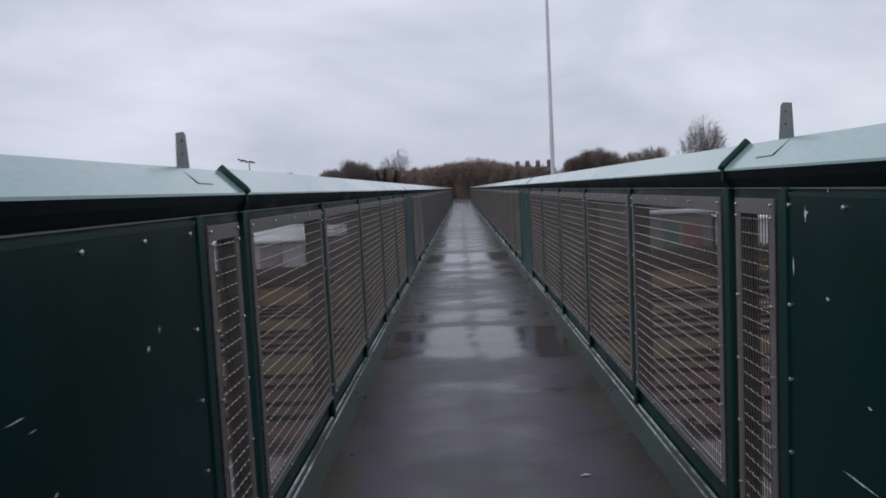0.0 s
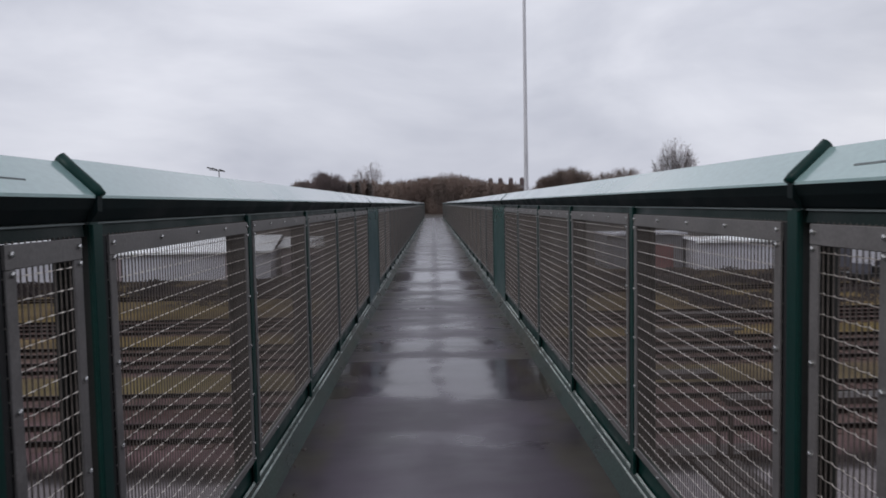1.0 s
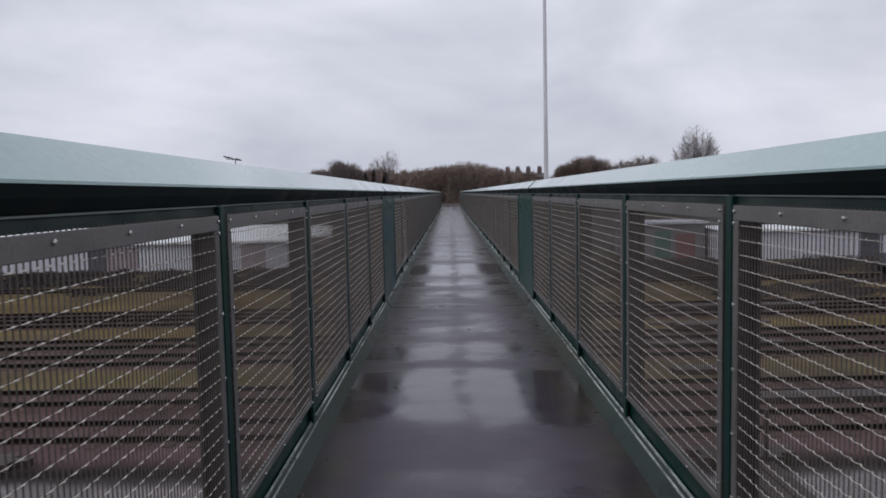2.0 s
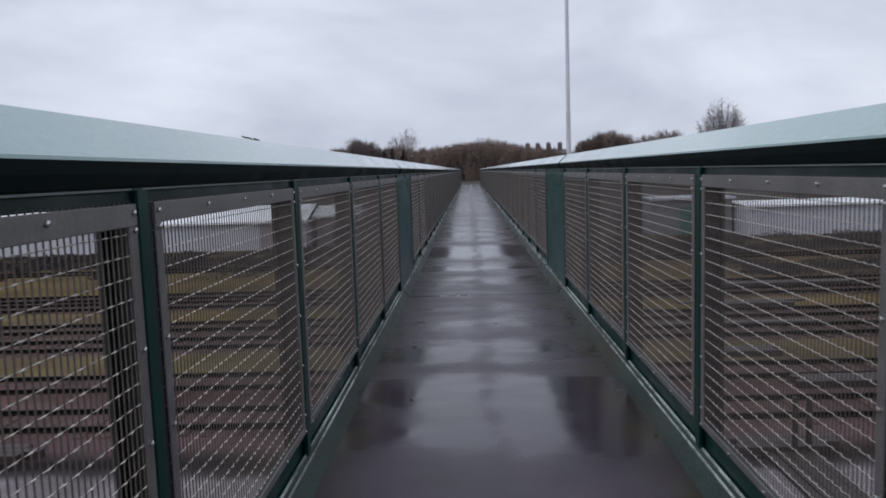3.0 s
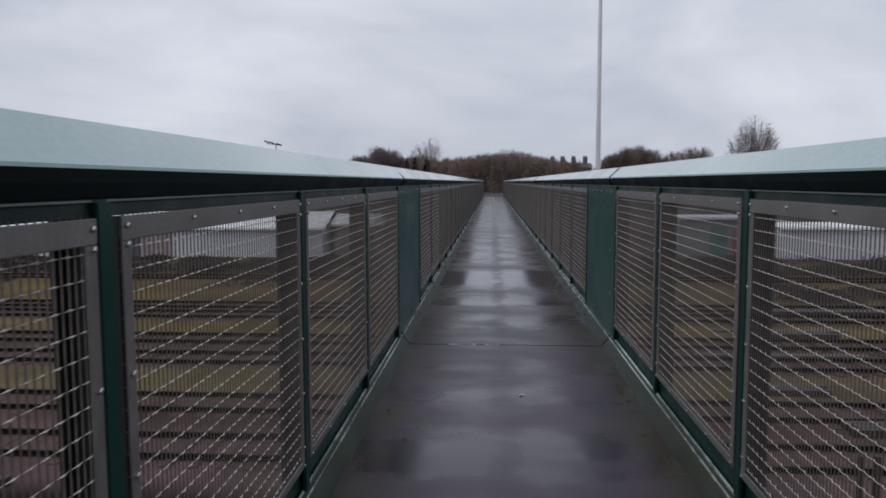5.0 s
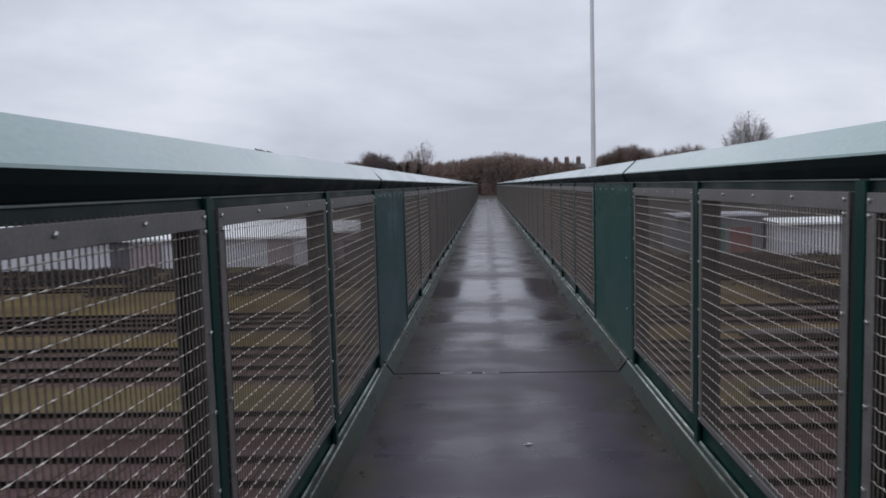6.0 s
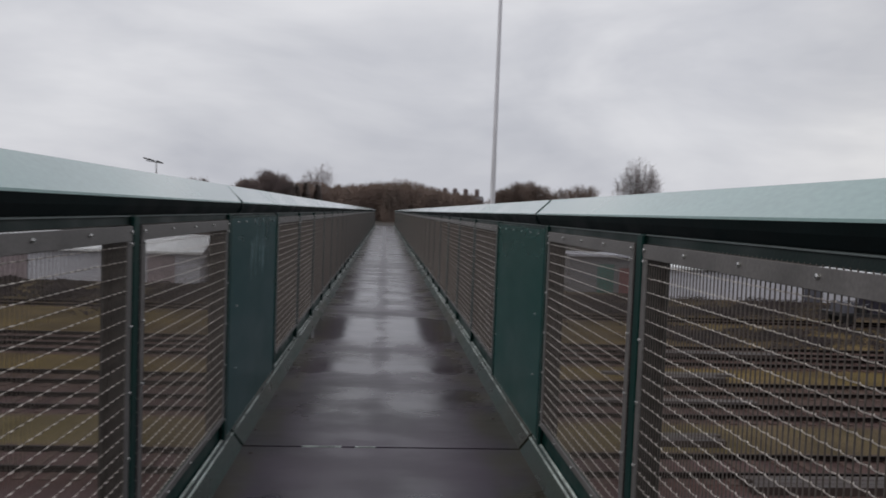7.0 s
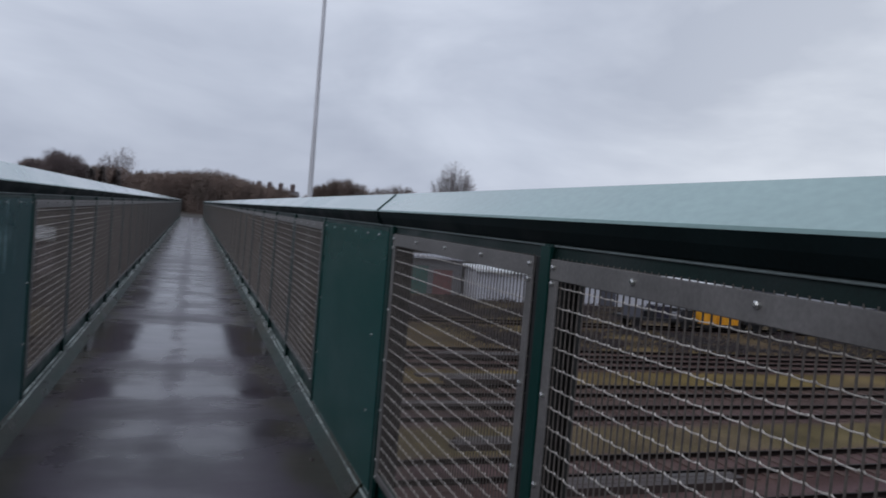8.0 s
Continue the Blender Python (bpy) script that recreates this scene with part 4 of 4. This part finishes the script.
def spray(f, height, spread, seed, count, size, middle=0.60, tall=0.385):
    """Fine outer twigs that fill the rounded crown in soft lobes, thinner towards its rim."""
    r = random.Random(seed + 900)
    lobes = []
    for i in range(11):
        a, u, k = r.uniform(0, 6.283), r.uniform(-0.6, 0.9), r.uniform(0.3, 0.72)
        c = math.sqrt(1 - u * u)
        lobes.append((Vector((math.cos(a) * c * k, math.sin(a) * c * k, u * k)), r.uniform(0.30, 0.46)))
    for i in range(count):
        centre, wide = r.choice(lobes)
        d = Vector((r.gauss(0, 1), r.gauss(0, 1), r.gauss(0, 1))).normalized()
        q = centre + d * wide * r.uniform(0, 1) ** 0.55
        if q.length > 1.04:
            continue
        o = Vector((q.x * spread * height, q.y * spread * height, height * middle + q.z * height * tall))
        t = (d * 0.7 + q * 0.6 + Vector((r.gauss(0, 0.6), r.gauss(0, 0.6), r.gauss(0.2, 0.5)))).normalized()
        side = t.orthogonal().normalized() * size * 0.026
        f.add([o + side, o - side, o + t * size * r.uniform(0.5, 1.1)], [(0, 1, 2)])


def tree(x, y, top, spread, seed, label, twig=TWIG, twigs=1600, size=0.6, name="bare_tree", full=1.5):
    z0 = ground_height(x, y)
    t = thing(name, label, "tree", "bare trees", (x, y, z0))
    a, b = Form(), Form()
    bare_tree(a, b, (0, 0, -0.2), (top - z0), spread, seed, twigs, size)
    spray(b, top - z0, spread, seed, int(twigs * full), size)
    part("trunk", a, BARK, t)
    part("crown", b, twig, t)


def at_angle(az, y, x0=-0.03, y0=1.3):
    return x0 + math.tan(radians(az)) * (y - y0)


def top_at(elev, y):
    return 1.5 + elev * (y - 1.3)


tree(at_angle(18.40, 105), 105, top_at(0.088, 105), 0.31, 11, "bare grey-brown winter tree with an upright crown", TWIG_GREY, 3200, 0.62, full=1.1)
tree(at_angle(17.62, 106), 106, top_at(0.076, 106), 0.28, 12, "bare grey-brown winter tree beside a taller one", TWIG_GREY, 2200, 0.6, full=1.1)
tree(at_angle(-4.6, 160), 160, top_at(0.061, 160), 0.27, 21, "bare winter tree with thin open branches", TWIG_GREY, 1000, 0.8, full=0.9)
tree(at_angle(-5.6, 161), 161, top_at(0.055, 161), 0.24, 22, "bare winter tree with thin open branches", TWIG_GREY, 650, 0.8, full=0.9)
for i, (az, e, n_tw) in enumerate(((14.2, 0.052, 1300), (14.8, 0.045, 1200), (13.2, 0.043, 1200), (12.4, 0.038, 900), (9.4, 0.045, 3000), (10.2, 0.050, 3400), (11.0, 0.048, 2800), (8.7, 0.039, 2200), (11.7, 0.037, 1300))):
    yy = 140 + 3 * (i % 3)
    tree(at_angle(az, yy), yy, top_at(e, yy), 0.42, 40 + i, "bare brown winter tree on the skyline", TWIG, n_tw, 0.8)


def clump(f, x, y, z0, w, h, count, size, r, thin=0.5):
    """Dense small leaves or twigs filling a rounded, uneven crown."""
    for i in range(count):
        a, u = r.uniform(0, 2 * math.pi), r.uniform(0, 1) ** 0.5
        k = r.uniform(0, 1)
        rad = w * math.sqrt(max(0, 1 - (k * 1.05 - 0.15) ** 2)) * u * (0.8 + 0.25 * math.sin(3 * a + x))
        q = Vector((x + rad * math.cos(a), y + rad * math.sin(a), z0 + h * k * (0.85 + 0.2 * math.sin(2 * a + y))))
        d = Vector((r.gauss(0, 1), r.gauss(0, 1), r.gauss(0.3, 1))).normalized()
        o = d.orthogonal().normalized()
        f.add([q + o * size * thin, q - o * size * thin, q + d * size], [(0, 1, 2)])


def evergreen(az, y, elev, w, name, label, count=900, seed=5):
    x = at_angle(az, y)
    z0 = ground_height(x, y)
    h = top_at(elev, y) - z0
    r = random.Random(seed)
    t = thing(name, label, "tree", "evergreens", (x, y, z0))
    part("trunk", Form().tube([(0, 0, -0.2), (0, 0, h * 0.7)], [0.2, 0.08], 6), BARK, t)
    f = Form()
    if name == "conifer":
        for i in range(count):
            k = r.uniform(0, 1) ** 1.3
            a = r.uniform(0, 6.283)
            rad = w * (1 - k) * r.uniform(0.5, 1)
            q = Vector((rad * math.cos(a), rad * math.sin(a), h * (0.08 + 0.92 * k)))
            d = Vector((math.cos(a), math.sin(a), -0.25))
            o = Vector((-math.sin(a), math.cos(a), 0.3)) * 0.2
            f.add([q + o, q - o, q + d * 0.55], [(0, 1, 2)])
    else:
        clump(f, 0, 0, h * 0.12, w, h * 0.9, count, 0.5, r)
    part("crown", f, EVERGREEN, t)


tree(at_angle(-8.1, 118), 118, top_at(0.0525, 118), 0.42, 31, "dense dark brown winter tree on the skyline", TWIG_DARK, 5200, 0.6)
tree(at_angle(-8.8, 121), 121, top_at(0.047, 121), 0.42, 32, "dense dark brown winter tree on the skyline", TWIG_DARK, 3600, 0.6)
tree(at_angle(-9.7, 122), 122, top_at(0.038, 122), 0.45, 33, "low dark brown winter tree on the skyline", TWIG_DARK, 2600, 0.6)
tree(at_angle(-7.6, 119), 119, top_at(0.045, 119), 0.36, 34, "dense dark brown winter tree on the skyline", TWIG_DARK, 3000, 0.6)
evergreen(-6.75, 125, 0.033, 0.8, "conifer", "small dark pointed conifer", 500, 6)
evergreen(-6.4, 126, 0.029, 0.9, "conifer", "small dark pointed conifer", 500, 7)
evergreen(-5.75, 126, 0.032, 0.8, "conifer", "small dark pointed conifer", 500, 8)
evergreen(-4.9, 127, 0.030, 1.0, "conifer", "small dark pointed conifer", 500, 9)

# the wood behind the end of the bridge
wood_trunks, wood_twigs = Form(), Form()
r_wood = random.Random(77)
for i in range(46):
    az = -3.6 + 7.9 * i / 45 + r_wood.uniform(-0.15, 0.15)
    yy = r_wood.uniform(104, 132)
    bulge = 0.028 + 0.013 * math.exp(-((az - 1.0) / 2.6) ** 2) + r_wood.uniform(-0.003, 0.003)
    xx = at_angle(az, yy)
    zz = ground_height(xx, yy)
    bare_tree(wood_trunks, wood_twigs, (xx, yy, zz - 0.2), top_at(bulge, yy) - zz, 0.30, 100 + i, 1300, 0.6, 0.1)
    clump(wood_twigs, xx, yy, zz, 2.2, (top_at(bulge, yy) - zz) * 0.92, 2600, 0.5, r_wood, 0.05)
for i in range(34):
    az = r_wood.uniform(-13.5, 9.0)
    yy = r_wood.uniform(140, 175)
    xx = at_angle(az, yy)
    zz = ground_height(xx, yy)
    hh = top_at((0.024 if az > 4 else 0.030) + r_wood.uniform(-0.004, 0.002), yy) - zz
    clump(wood_twigs, xx, yy, zz, 4.5, hh, 3200, 1.0, r_wood, 0.05)
for i in range(18):
    az = -9.0 + 6.6 * i / 17 + r_wood.uniform(-0.2, 0.2)
    yy = r_wood.uniform(128, 138)
    xx = at_angle(az, yy)
    zz = ground_height(xx, yy)
    clump(wood_twigs, xx, yy, zz, 3.0, top_at(0.0235 + r_wood.uniform(-0.003, 0.004), yy) - zz, 2400, 0.6, r_wood, 0.05)
tagged(part("woodland", wood_twigs, TWIG), "brown bare winter woodland behind the bridge", "woodland", kind="stuff")
tagged(part("woodland_trunks", wood_trunks, BARK), "bare trunks and limbs of the winter woodland", "woodland", kind="stuff")

# dark scrub between the tracks and the buildings
scrub = Form()
r_s = random.Random(5)
for i in range(420):
    xx, yy = r_s.uniform(-80, 80), r_s.uniform(53.0, 68.5)
    if 53.4 < yy < 57.8:
        yy += 5
    clump(scrub, xx, yy, ground_height(xx, yy) - 0.1, r_s.uniform(1.6, 3.4), r_s.uniform(0.25, 0.6), 300, 0.15, r_s)
for i in range(150):
    xx, yy = r_s.uniform(17, 75), r_s.uniform(45.6, 53.0)
    clump(scrub, xx, yy, ground_height(xx, yy) - 0.1, r_s.uniform(1.4, 2.8), r_s.uniform(0.15, 0.4), 300, 0.15, r_s)
tagged(part("scrub", scrub, SCRUB), "dark low bramble scrub beside the railway", "scrub", kind="stuff")


# ---- houses on the far rise ----
def house(az, y, width, label):
    x = at_angle(az, y)
    z0 = ground_height(x, y)
    eave = top_at(0.0180, y) - z0
    ridge = top_at(0.0240, y) - z0
    h = thing("house", label, "house", "far houses", (x, y, z0))
    w = width / 2
    part("wall", Form().box(-w, w, -3.5, 3.5, -0.5, eave), BRICK, h)
    rf = Form()
    rf.add([(-w - .2, -3.9, eave), (w + .2, -3.9, eave), (w + .2, 0, ridge), (-w - .2, 0, ridge), (w + .2, 3.9, eave), (-w - .2, 3.9, eave)], [(0, 1, 2, 3), (3, 2, 4, 5), (0, 3, 5), (1, 4, 2)])
    roof = part("roof", rf, SLATE, h)
    part("chimney", Form().box(-0.6, 0.6, -0.45, 0.45, ridge - 0.6, top_at(0.0318, y) - z0), BRICK, roof)
    for i in (-1, 0, 1):
        part("chimney_pot", Form().tube([(0.36 * i, 0, top_at(0.0318, y) - z0), (0.36 * i, 0, top_at(0.0318, y) - z0 + 0.4)], [0.14, 0.11], 6), BRICK, roof)
    for i in (-1, 1):
        part("window", Form().box(i * w * 0.5 - 0.6, i * w * 0.5 + 0.6, -3.56, -3.5, eave - 1.9, eave - 0.5), DOOR, h)


for az in (4.45, 5.2, 6.0, 6.85):
    house(az, 215, 2.9, "far brick terraced house with a chimney")
